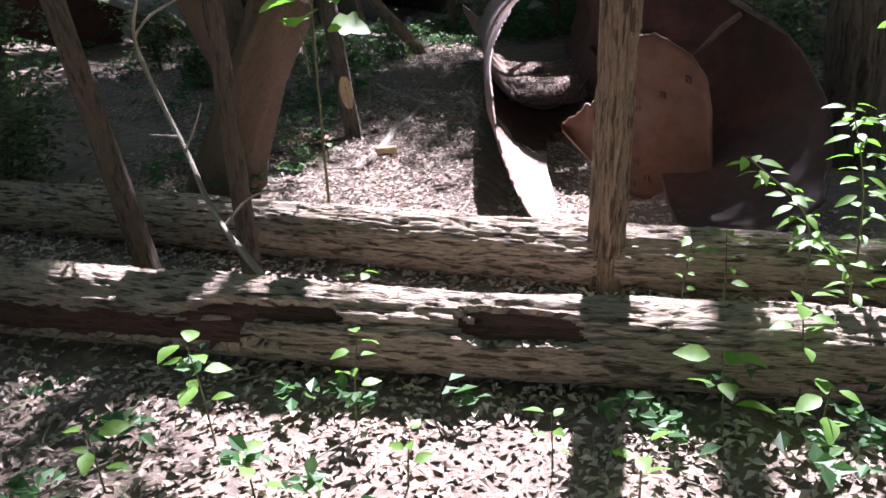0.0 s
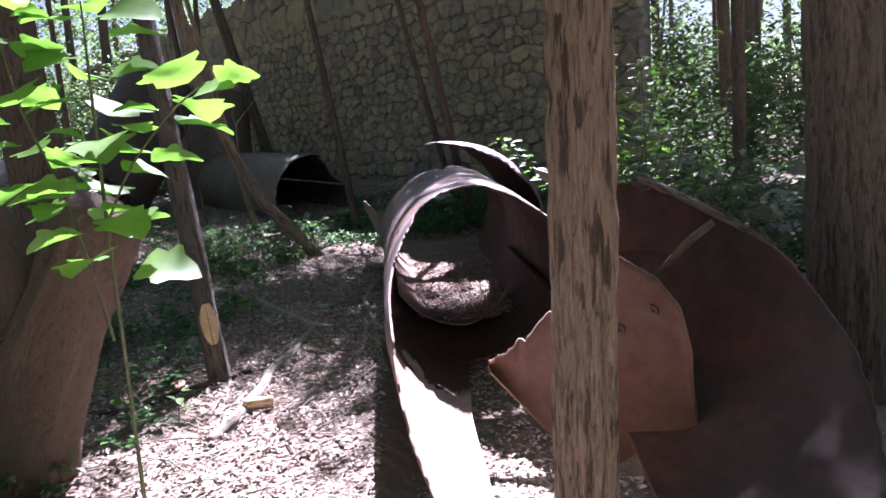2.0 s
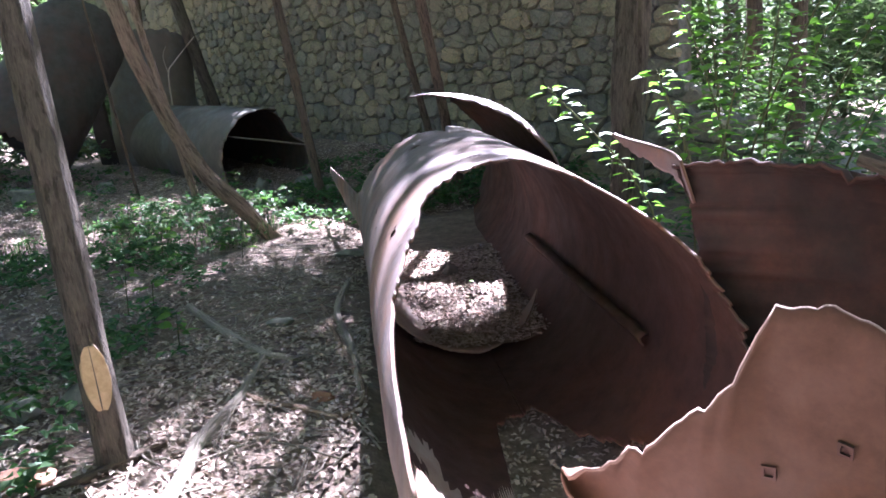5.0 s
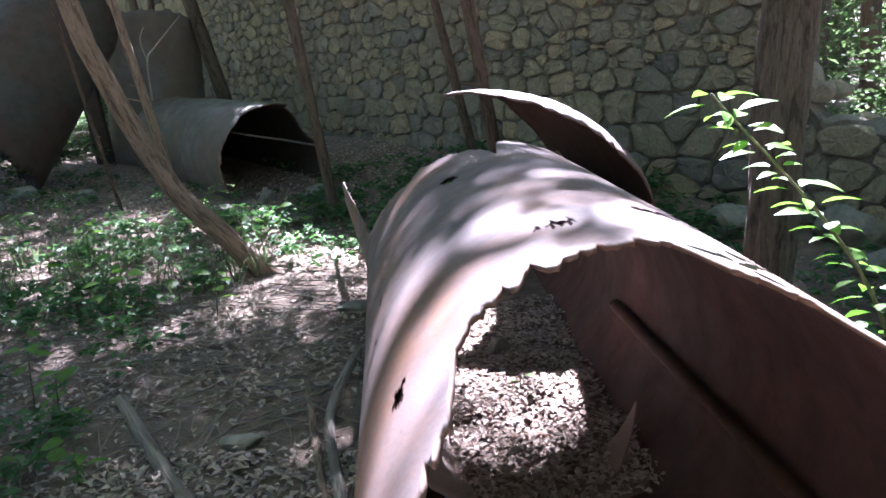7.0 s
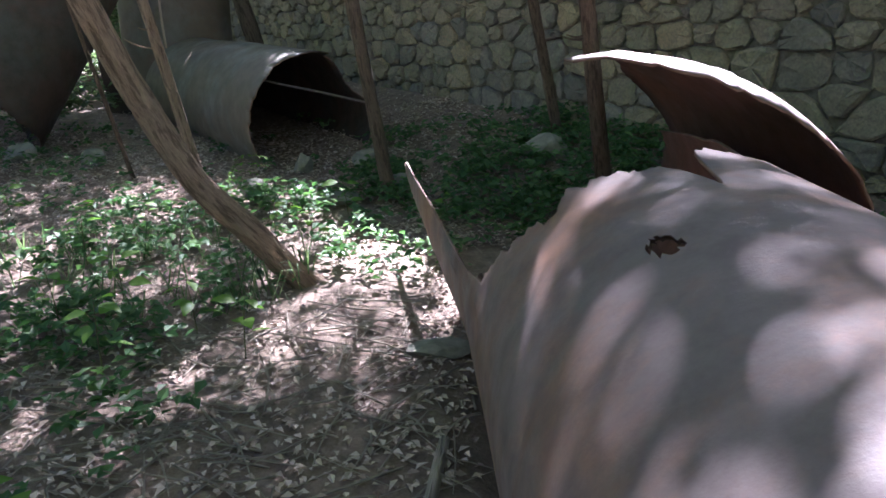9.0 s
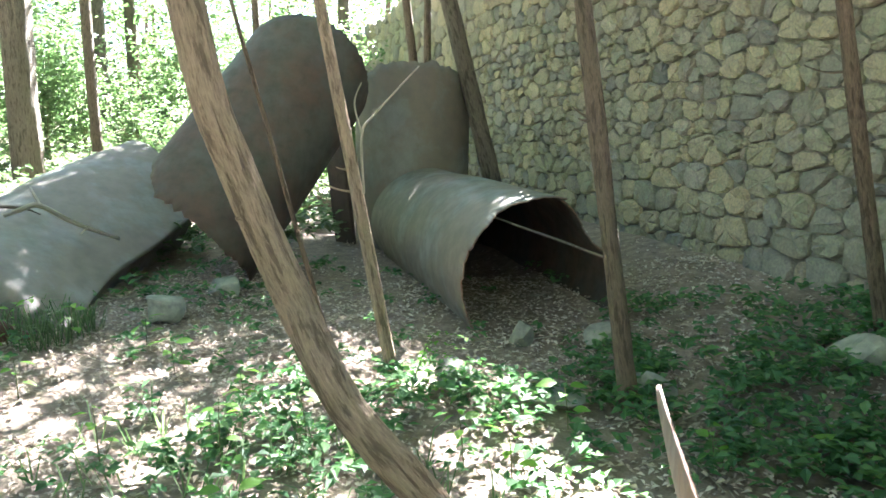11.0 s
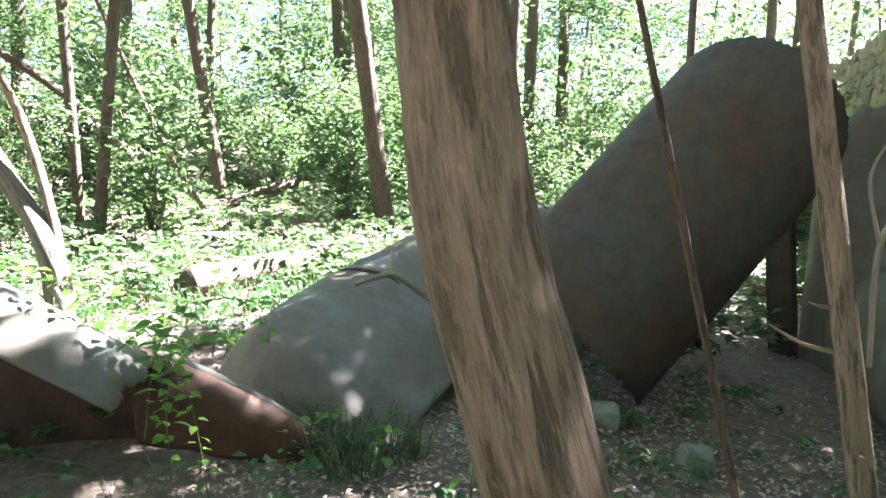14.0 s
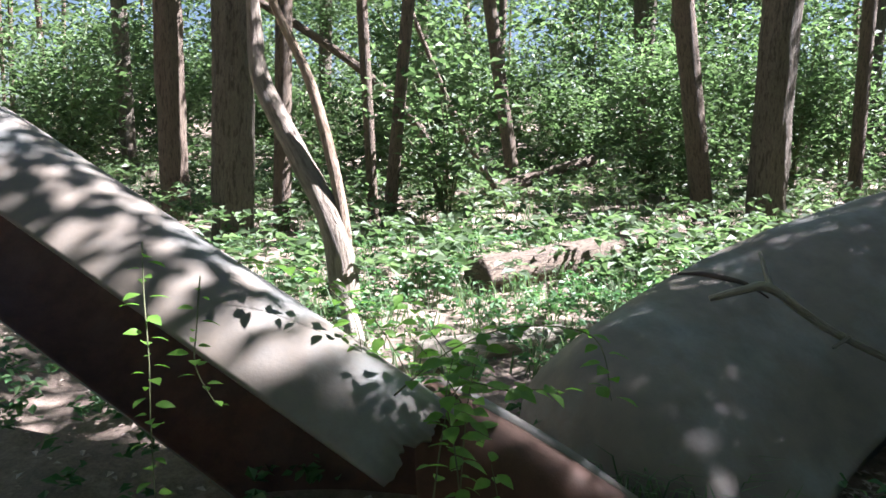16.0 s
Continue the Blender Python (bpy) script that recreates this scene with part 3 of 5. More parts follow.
    for u, v in ((0.52, 0.55), (0.68, 0.66), (0.84, 0.84), (0.50, 0.22), (0.56, 0.13), (0.47, 0.08)):
        p, pu, pv = Vector(plate(u, v)), Vector(plate(u + 0.01, v)), Vector(plate(u, v + 0.01))
        x_, y_ = (pu - p).normalized(), (pv - p).normalized()
        n_ = x_.cross(y_).normalized()
        s_ = 0.019
        ring = [(-1, -1), (1, -1), (1, 1), (-1, 1)]
        vs = [p + n_ * h + (x_ * a + y_ * b) * s_ * k for h, k in ((0.004, 1.0), (0.012, 1.0), (0.012, 0.6), (0.003, 0.6)) for a, b in ring]
        fs = [(r * 4 + i, r * 4 + (i + 1) % 4, r * 4 + 4 + (i + 1) % 4, r * 4 + 4 + i) for r in range(3) for i in range(4)] + [(12, 13, 14, 15)]
        part("bolt_nut", mesh_from("bolt_nut", vs, fs, M_RUST_IN, smooth=False), body)
    return body


build_torn_pipe()


def pipe_piece(name, label, a, b, r0, r1, start, end, front, back, mats=GREY_MATS, seed=0.0, squash=1.0, nu=90, nv=24, dent=0.03, edge=0.05):
    """A cut piece of pipe along a line; start and end are angles of the shell, front and back cut functions of the angle."""
    a, b = Vector(a), Vector(b)
    d = b - a
    length = d.length
    d.normalize()
    side = d.cross(Vector((0, 0, 1))).normalized()
    upv = side.cross(d)

    def fn(u, v):
        ang = start + (end - start) * u
        wrap = (ang + 180) % 360 - 180
        w = u if end - start < 359 else math.sin(radians(ang)) * 0.6 + 0.4 * math.cos(radians(ang))
        f = front(wrap) + jag(w * 2, edge, seed)
        g = length + back(wrap) + jag(w * 2, edge * 0.8, seed + 4)
        s = f + (g - f) * v
        k = s / length
        r = (r0 + (r1 - r0) * k) * (1 + dent * noise.noise((math.cos(radians(ang)) * 1.3 + seed, s * 0.9, math.sin(radians(ang)) * 1.3)))
        c = a + d * s
        ra = radians(ang)
        return c + side * (-math.cos(ra)) * r + upv * math.sin(ra) * r * squash

    ob = thing(name, label, "pipe")
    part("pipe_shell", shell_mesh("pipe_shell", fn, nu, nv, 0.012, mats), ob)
    return ob


# Pipe lying before the wall: angle 0 is the side turned away from the wall, 90 its top.
pipe_piece("cut_pipe", "grey steel pipe with a dark torn mouth beside stone wall", (-1.33, 13.5, 0.70), (-3.25, 16.45, 0.78), 0.63, 0.63, -188, 169.6,
           lambda g: lerp_table([(-180, 0.08), (-90, 0.15), (-45, 0.1), (0, 0.02), (90, 0.0), (108, 0.05), (118, 0.38), (150, 0.5), (161, 0.42), (169, 0.14), (180, 0.08)], g), lambda g: 0.2, seed=2.0, nu=200, edge=0.07)
# Standing half shell.
pipe_piece("standing_shell", "grey curved steel shell standing upright behind pipe", (-3.54, 16.75, 0.25), (-3.50, 16.80, 2.56), 0.68, 0.68, 60, 245,
           lambda g: 0.0, lambda g: -0.75 * min(1.2, abs((g % 360) - 150) / 95) ** 3, seed=5.0, dent=0.01)
def steel_post():
    """Dark flat bar standing before the shell's edge."""
    bm = bmesh.new()
    bmesh.ops.create_cube(bm, size=1.0, matrix=pose(-4.22, 16.25, 0.95, 3, -4, -22) @ Matrix.Diagonal((0.30, 0.06, 1.55, 1)))
    bmesh.ops.bevel(bm, geom=bm.edges[:], offset=0.008, segments=2, affect="EDGES")
    me = bpy.data.meshes.new("steel_bar")
    bm.to_mesh(me)
    bm.free()
    me.materials.append(M_DARK_SHADED)
    thing("steel_bar", "dark flat steel bar standing beside the upright shell", "steel bar", me=me)


steel_post()
# Leaning pipe on top of the crushed one.
pipe_piece("leaning_pipe", "grey steel pipe section leaning on a crushed pipe", (-4.56, 14.15, 1.12), (-4.10, 15.2, 2.34), 0.66, 0.66, -90, 270,
           lambda g: lerp_table([(-180, -0.45), (-130, -0.42), (-100, -0.35), (-60, 0.0), (0, 0.2), (60, 0.1), (85, -0.1), (110, -0.35), (180, -0.45)], g), lambda g: 0.3 * max(0.0, math.cos(radians(g - 150))), seed=8.0, dent=0.015, edge=0.03, nu=160, mats=[M_OLIVE_STEEL, M_DARK_SHADED, M_RUST_IN])
def crushed_pipe():
    """A pipe flattened to a sloping upper face, a sharp fold and a dark side under it."""
    top = [(-5.25, 11.98, 0.36), (-5.82, 12.15, 0.86), (-6.35, 13.30, 1.20), (-6.45, 14.2, 1.46), (-6.5, 15.4, 1.72)]
    fold = [(-4.70, 12.20, 0.27), (-4.66, 12.42, 0.38), (-5.02, 13.3, 0.60), (-5.1, 14.0, 0.76), (-5.3, 15.0, 1.0)]
    foot = [(-4.72, 12.22, 0.24), (-4.68, 12.46, 0.28), (-5.16, 13.55, 0.26), (-5.5, 14.4, 0.34), (-5.7, 15.2, 0.42)]
    back = [(-5.6, 12.0, 0.25), (-6.1, 12.3, 0.28), (-6.6, 13.5, 0.30), (-6.75, 14.4, 0.5), (-6.8, 15.3, 0.7)]

    paths = [[q for q, _ in smooth_path(line, [1] * 5, 60)] for line in (top, fold, foot, back)]

    def at(line, k):
        i = min(int(k * 60), 59)
        w = k * 60 - i
        return paths[line][i] * (1 - w) + paths[line][i + 1] * w

    def shell(u, v):
        k = min(1.0, max(0.0, v + 0.012 * noise.noise((u * 9, 2.0, 1.0)) * (1 - v)))
        t, f, g, b = (at(i, k) for i in range(4))
        if u < 0.22:
            w = u / 0.22
            p = b.lerp(t, w) + Vector((-0.22, -0.05, 0.04)) * math.sin(math.pi * w)
        elif u < 0.72:
            w = (u - 0.22) / 0.5
            rise = math.sin(math.pi * w ** 0.8) * (0.20 + 0.05 * math.sin(v * 7)) * min(1.0, 0.25 + v * 3.5)
            p = t.lerp(f, w) + Vector((0.10, -0.02, 0.9)) * rise
            p.z += 0.02 * noise.noise((w * 4, v * 6, 3.0)) - 0.035 * math.exp(-((v - 0.52 - 0.10 * w) / 0.03) ** 2) * (1 - w)
        else:
            w = (u - 0.72) / 0.28
            p = f.lerp(g, w) + Vector((-0.10, 0.05, 0)) * math.sin(math.pi * w)
        return p

    ob = thing("crushed_pipe", "crushed grey steel pipe lying on forest floor", "pipe")
    part("pipe_shell", shell_mesh("pipe_shell", shell, 120, 60, 0.012, [M_GREY_STEEL, M_DARK_SHADED, M_EDGE]), ob)
    # Dark split in the upper face.
    pts = [Vector(shell(0.24 + 0.20 * k, 0.46 + 0.05 * k)) + Vector((0.0, 0.0, 0.006)) for k in (0, 0.25, 0.5, 0.75, 1)]
    v, f, a = tube(pts, [0.006, 0.016, 0.02, 0.014, 0.004], 6, 20, 0.2, 0.3, 5.0)
    part("split", mesh_from("split", v, f, M_DARK_SHADED, attr=a), ob, "dark narrow split in the steel")


crushed_pipe()
pipe_piece("half_pipe", "sunlit half of a steel pipe propped at a slant", (-5.2, 11.12, 0.53), (-6.95, 9.46, 1.56), 0.44, 0.482, 42, 262,
           lambda g: 0.0, lambda g: 0.9 if g < 0 else 0.6 * max(0.0, (g - 120) / 60), seed=14.0, mats=[M_GREY_STEEL, M_RUST_IN, M_GREY_STEEL], dent=0.02)
def curled_sheet():
    """A brown sheet that sweeps down from the half pipe to a point in the weeds."""
    def fn(u, v):
        t = Vector((-5.48, 11.36, 0.92)).lerp(Vector((-4.70, 12.24, 0.33)), u) + Vector((0, 0, 0.05)) * math.sin(math.pi * u)
        b = Vector((-5.2, 11.2, 0.52)).lerp(Vector((-4.66, 12.20, 0.27)), u)
        p = t.lerp(b, v) + Vector((0.16, -0.12, 0.10)) * math.sin(math.pi * v ** 0.6) * (1 - 0.8 * u)
        return p + Vector((0, 0, 0.012)) * noise.noise((u * 7, v * 5, 1.0))

    ob = thing("curled_sheet", "curled brown rusted steel sheet on the ground", "steel sheet")
    part("sheet", shell_mesh("sheet", fn, 50, 20, 0.012, [M_RUST_PLATE, M_RUST_PLATE, M_EDGE]), ob)
    rim = [Vector(fn(k, 0.0)) for k in np.linspace(0, 1, 7)]
    v, f, a = tube(rim, [0.035, 0.04, 0.04, 0.036, 0.03, 0.022, 0.01], 10, 40, 0.06, 0.05, 2.0)
    part("rolled_rim", mesh_from("rolled_rim", v, f, M_GREY_STEEL, attr=a), ob, "rolled grey upper rim")


curled_sheet()


# ---- trees ----
def lumped(n, rng, size, count, leaf):
    c = rng.normal(0, 1, (n, 3))
    c *= (rng.uniform(0, 1, (n, 1)) ** 0.4) / np.linalg.norm(c, axis=1, keepdims=True)
    return leaf_arrays(rng, c * np.asarray(size), leaf, 0.22, count, 0.4)


RNG = np.random.default_rng(11)
CROWNS = []
for k in range(4):
    v, f = lumped(56, RNG, (1.6, 1.6, 1.3), 24, 0.17)
    CROWNS.append(fast_mesh("crown", v, f, M_LEAF_FAR))


def tree(name, label, pts, radii, material, crown=None, sides=18, n=30, rough=0.05, ridge=0.12, branches=(), relief=0.0, stubs_at=()):
    """A trunk along points with limbs and crowns; stubs_at: snapped twig stubs as (share of the length, length)."""
    seed = sum(pts[0]) * 1.7
    base = thing(name, label, "tree")
    v, f, a = tube(pts, radii, sides, n, rough, ridge, seed, True, relief)
    part("trunk", mesh_from("trunk", v, f, material, attr=a), base)
    for k, L in stubs_at:
        p, r = smooth_path(pts, radii, 100)[int(k * 100)]
        t = Vector((math.cos(seed + k * 40), math.sin(seed + k * 40), 0.35))
        v, f, a = tube([p + t * r * 0.6, p + t * (r + L * 0.5), p + t * (r + L)], [0.014, 0.010, 0.004], 7, 6, 0.1, 0.1, seed + k)
        part("stub", mesh_from("stub", v, f, material, attr=a), base)
    for bp, br in branches:
        v, f, a = tube(bp, br, 8, 12, 0.06, 0.1, seed)
        part("limb", mesh_from("limb", v, f, material, attr=a), base)
    for cp, sc in crown or ():
        me = CROWNS[int(abs(cp[0] * 7 + cp[1] * 3)) % 4]
        c = part("crown", me, base)
        c.location, c.scale, c.rotation_euler = cp, (sc, sc, sc * 0.8), (0, 0, cp[0] * 2.1)
    return base


TALL = []


def straight(name, label, b, top, dia, material, height=9.0, crown=2, taper=0.7, flare=1.35, bend=0.0, stubs=0, **kw):
    """An upright tree from its base and a point that its axis passes, drawn on to its full height."""
    z0 = ground_z(b[0], b[1]) - 0.08
    k = 1.0 / (top[2] - b[2])
    lx, ly = (top[0] - b[0]) * k, (top[1] - b[1]) * k
    pts, radii = [], []
    for z, r in ((0, flare), (0.25, 1.05), (height * 0.3, 1.0), (height * 0.65, (1 + taper) / 2), (height, taper * 0.6)):
        pts.append((b[0] + lx * z + bend * math.sin(z * 1.3), b[1] + ly * z, z0 + z))
        radii.append(dia / 2 * r)
    rng = np.random.default_rng(int(abs(b[0] * 100 + b[1] * 37)))
    twigs = []
    for _ in range(stubs):
        z, a, L = rng.uniform(0.9, 3.2), rng.uniform(0, 6.28), rng.uniform(0.06, 0.3)
        o = Vector((b[0] + lx * z, b[1] + ly * z, z0 + z))
        t = Vector((math.cos(a), math.sin(a), rng.uniform(-0.1, 0.5)))
        twigs.append(([o + t * dia * 0.3, o + t * (dia * 0.4 + L * 0.5), o + t * (dia * 0.4 + L) + Vector((0, 0, L * 0.15))], [0.009, 0.006, 0.003]))
    made = tree(name, label, pts, radii, material, branches=twigs, **kw)
    TALL.append((b[0], b[1], made))
    return made



straight("cedar_tree", "slim shaggy-barked tree between two fallen logs", (0.49, 3.42, 0), (0.525, 3.42, 1.6), 0.155, M_BARK_CEDAR, 8, 1, ridge=0.2, sides=64, n=200, relief=0.009)
straight("tree", "thin leaning brown trunk behind the fallen log", (-1.14, 3.2, 0), (-1.28, 3.58, 1.38), 0.085, M_BARK, 6, 1, stubs=4, sides=28, n=90, relief=0.004)
straight("tree", "dark thin leaning trunk behind the fallen logs", (-1.75, 3.5, 0), (-2.0, 3.6, 1.3), 0.11, M_BARK, 6, 1, stubs=4, sides=28, n=90, relief=0.004)
straight("tree", "broad dark-barked tree beside the torn pipe", (2.48, 5.5, 0), (2.40, 5.4, 1.5), 0.42, M_BARK_GREY, 12, 3, ridge=0.15, sides=72, n=120, relief=0.012)
straight("tree", "grey-barked tree beyond the torn pipe", (1.59, 8.28, 0.2), (1.63, 8.23, 1.7), 0.20, M_BARK_GREY, 10, 2, ridge=0.2, sides=56, n=120, relief=0.009)
straight("tree", "slim brown trunk before the stone wall", (0.92, 11.7, 0.4), (0.6, 11.05, 2.06), 0.10, M_BARK, 4.8, 1, stubs=5, ridge=0.2, sides=26, n=90, relief=0.004)
straight("tree", "slim brown trunk close to the stone wall", (0.80, 13.0, 0.4), (0.40, 12.41, 2.13), 0.08, M_BARK, 4.8, 1, stubs=5, ridge=0.2, sides=26, n=90, relief=0.004)
straight("tree", "slim upright trunk before the pipe mouth", (-0.60, 12.05, 0.3), (-0.84, 12.2, 2.0), 0.095, M_BARK, 4.8, 1, stubs=5, ridge=0.2, sides=26, n=90, relief=0.004)
straight("tree", "slim leaning brown trunk before the grey pipes", (-1.95, 12.05, 0.25), (-2.33, 12.15, 2.1), 0.075, M_BARK_RED, 4.8, 1, stubs=4, sides=26, n=90, relief=0.003)
straight("tree", "grey leaning trunk between shell and stone wall", (-2.3, 16.6, 0.3), (-3.05, 16.6, 3.35), 0.19, M_BARK_GREY, 9, 1, stubs=2, sides=30, n=60, relief=0.006)
straight("tree", "tall straight tree behind the crushed pipe", (-10.15, 17.57, 0.93), (-10.15, 17.57, 4.68), 0.44, M_BARK_GREY, 13, 3, stubs=4, sides=56, n=120, relief=0.012)
straight("tree", "broad ridged tree in the sunny wood", (-11.41, 11.26, 0.75), (-11.4, 11.28, 4.12), 0.42, M_BARK_GREY, 13, 3, stubs=4, sides=56, n=120, relief=0.012)
straight("tree", "straight dark tree in the wood", (-13.24, 10.76, 0.84), (-13.28, 10.67, 4.45), 0.34, M_BARK, 13, 3, stubs=4, sides=40, n=100, relief=0.01)

tree("curved_tree", "trunk that curves up from the ground", [(-0.62, 10.80, 0.06), (-0.79, 10.71, 0.10), (-1.0, 10.50, 0.20), (-1.24, 10.384, 0.536), (-1.508, 10.354, 0.849), (-1.738, 10.40, 1.254), (-1.903, 10.37, 1.68), (-2.039, 10.372, 2.097), (-2.315, 10.446, 3.369), (-2.45, 10.5, 4.7)], [0.072, 0.074, 0.073, 0.07, 0.068, 0.067, 0.066, 0.064, 0.056, 0.03], M_BARK_RED, None, 40, 220, relief=0.004, stubs_at=((0.42, 0.03), (0.61, 0.025)))


# ---- fallen logs ----
def fallen_log(label, a, b, r0, r1, material, bare=()):
    """A barked log; bare: stretches (from, to, angle from, angle to) where the bark is gone."""
    a, b = Vector(a), Vector(b)
    pts = [a + (b - a) * k + Vector((0, 0.03 * math.sin(k * 9), 0.015 * math.sin(k * 7))) for k in np.linspace(0, 1, 7)]
    ob = thing("fallen_log", label, "log")
    sides, n = 150, 520
    v, f, at = tube(pts, [r0 + (r1 - r0) * k for k in np.linspace(0, 1, 7)], sides, n, 0.04, 0.10, 3.0, True, 0.014, 5.5, 44.0)
    axis = (b - a).normalized()
    hit = set()
    for i, p in enumerate(v):
        k = (p - a).dot(axis) / (b - a).length
        c = a + axis * (p - a).dot(axis)
        d = p - c
        ang = math.degrees(math.atan2(d.z, -d.y))
        for k0, k1, g0, g1 in bare:
            w = 0.25 * noise.noise((k * 60, ang * 0.05, 0)) + 0.15 * noise.noise((k * 160, ang * 0.12, 4))
            u, t = (k - k0) / (k1 - k0), (ang - g0) / (g1 - g0)
            if -w * 0.4 < u < 1 + w * 0.4 and -w < t < 1 + w:
                hit.add(i)
                v[i] = c + d.normalized() * (r0 * 0.86 + 0.006 * noise.noise((k * 200, ang * 0.1, 2)))
    fm = [1 if all(i in hit for i in q) else 0 for q in f]
    part("trunk", mesh_from("trunk", v, f, [material, M_ROT], fm, attr=at), ob)
    return ob


fallen_log("fallen log with furrowed bark lying across the way", (-4.2, 3.25, 0.20), (3.4, 2.15, 0.17), 0.155, 0.165, M_BARK_LOG, [(0.535, 0.595, 12, 52), (0.40, 0.475, 20, 48), (0.2, 0.43, -35, 22)])
fallen_log("second fallen log lying behind the first one", (-5.5, 5.0, 0.16), (4.5, 2.55, 0.13), 0.15, 0.155, M_BARK_LOG)


# ---- more trunks ----
SCARRED = straight("tree", "slender trunk with a bare wood scar low down", (-1.22, 6.45, 0.1), (-1.55, 7.0, 2.0), 0.14, M_BARK_GREY, 8, 1, ridge=0.2, sides=24)


def bark_scar(owner, foot, lean, radius, z0, z1, toward, spread):
    """A pale oval of bare wood let into the bark, edged by its own thickness."""
    def fn(u, v):
        z = z0 + (z1 - z0) * v
        half = spread * math.sin(math.pi * min(1.0, 0.04 + 0.92 * v)) ** 0.6
        a = toward + half * (2 * u - 1) + 0.08 * noise.noise((v * 8, 2.0, 1.0))
        r = radius * (1.05 - 0.10 * (1 - (2 * u - 1) ** 2))
        return (foot[0] + lean[0] * z + r * math.cos(a), foot[1] + lean[1] * z + r * math.sin(a), z)

    part("scar", shell_mesh("scar", fn, 12, 24, 0.01, [M_WOOD_CUT, M_WOOD_CUT, M_BARK]), owner, "pale bare wood scar")


bark_scar(SCARRED, (-1.22, 6.45), (-0.174, 0.29), 0.078, 0.30, 0.56, -1.28, 0.75)
straight("tree", "thick old trunk with flaring roots", (-2.35, 6.95, 0.1), (-2.5, 7.0, 2.29), 0.36, M_BARK, 10, 2, flare=2.0, ridge=0.2, sides=30)
tree("broken_tree", "broken leaning trunk with a snapped stub and rising limb",
     [(-1.98, 5.2, -0.1), (-1.85, 5.2, 0.3), (-1.62, 5.18, 0.8), (-1.38, 5.12, 1.22), (-1.30, 5.1, 1.34)], [0.27, 0.22, 0.21, 0.20, 0.15], M_BARK_SMOOTH, None, 48, 90, 0.10, 0.15, relief=0.006,
     branches=[([(-1.70, 5.2, 0.75), (-1.95, 5.22, 1.3), (-2.25, 5.25, 2.2), (-2.6, 5.3, 4.0), (-2.8, 5.3, 6.5)], [0.17, 0.15, 0.14, 0.12, 0.06])])
straight("tree", "thin dead sapling before the leaning pipe", (-2.88, 13.05, 0.3), (-2.83, 12.1, 2.1), 0.035, M_BARK, 2.6, 0)
straight("tree", "dark trunk leaning past the wood's edge", (-10.56, 17.01, 0.93), (-10.8, 16.47, 4.53), 0.26, M_BARK, 11, 2)
FAR_TREES = [((-19.2, 10.2), 0.012, -0.04, 0.28), ((-17.9, 21.4), -0.03, -0.07, 0.30), ((-14.1, 16.1), -0.07, -0.15, 0.21), ((-11.6, 13.1), 0.03, 0.07, 0.15), ((-12.5, 13.2), -0.03, -0.06, 0.14),
             ((-11.4, 20.5), 0.0, 0.01, 0.2), ((-12.0, 11.9), 0.0, 0.01, 0.2), ((-19.5, 22.5), -0.02, 0.0, 0.36), ((-16.5, 8.0), 0.0, 0.03, 0.25), ((-21.0, 14.5), 0.0, 0.0, 0.3),
             ((-24.0, 18.0), 0.02, 0.0, 0.3), ((-15.0, 25.0), 0.0, 0.02, 0.3), ((-9.0, 27.0), 0.02, 0.0, 0.3), ((-18.0, 30.0), 0.0, 0.0, 0.35), ((-12.0, 32.0), 0.0, 0.0, 0.3),
             ((-5.2, 22.3), -0.08, -0.04, 0.16), ((-6.0, 24.5), -0.03, 0.0, 0.30), ((-4.5, 20.2), 0.02, 0.05, 0.12), ((-8.0, 21.0), 0.0, 0.0, 0.14),
             ((5.2, 13.5), 0.0, 0.03, 0.2), ((6.5, 17.0), 0.02, 0.0, 0.25), ((4.2, 16.0), -0.02, 0.0, 0.16), ((8.5, 20.0), 0.0, 0.0, 0.3), ((7.0, 12.0), 0.02, 0.0, 0.2), ((10.5, 24.0), 0.0, 0.0, 0.3),
             ((9.5, 15.0), -0.02, 0.0, 0.25), ((12.0, 28.0), 0.0, 0.0, 0.3), ((4.0, 10.4), 0.02, 0.02, 0.14), ((13.0, 19.0), 0.0, 0.0, 0.3), ((6.3, 22.0), 0.0, 0.0, 0.22), ((15, 31), 0.0, 0.0, 0.3), ((5.6, 26.0), 0.0, 0.0, 0.25),
             ((-7.5, 5.0), 0.0, 0.0, 0.3), ((-5.0, 7.5), 0.03, 0.0, 0.2), ((-10.0, 2.0), 0.0, 0.0, 0.3), ((-5.5, 0.5), 0.0, 0.0, 0.3), ((4.5, 0.5), 0.0, 0.0, 0.3), ((6.0, 6.0), 0.0, 0.0, 0.3), ((-13.0, 6.5), 0.0, 0.0, 0.28),
             ((0.5, -5.0), 0.0, 0.0, 0.35), ((-4.0, -4.0), 0.0, 0.0, 0.3), ((3.5, -3.5), 0.0, 0.0, 0.3)]
for (bx, by), lx, ly, dia in FAR_TREES:
    straight("tree", "straight brown woodland tree among green undergrowth", (bx, by, 0), (bx + lx, by + ly, 1.0), dia, M_BARK if dia < 0.25 else M_BARK_GREY, 12, 4, sides=12, n=16, bend=0.05)

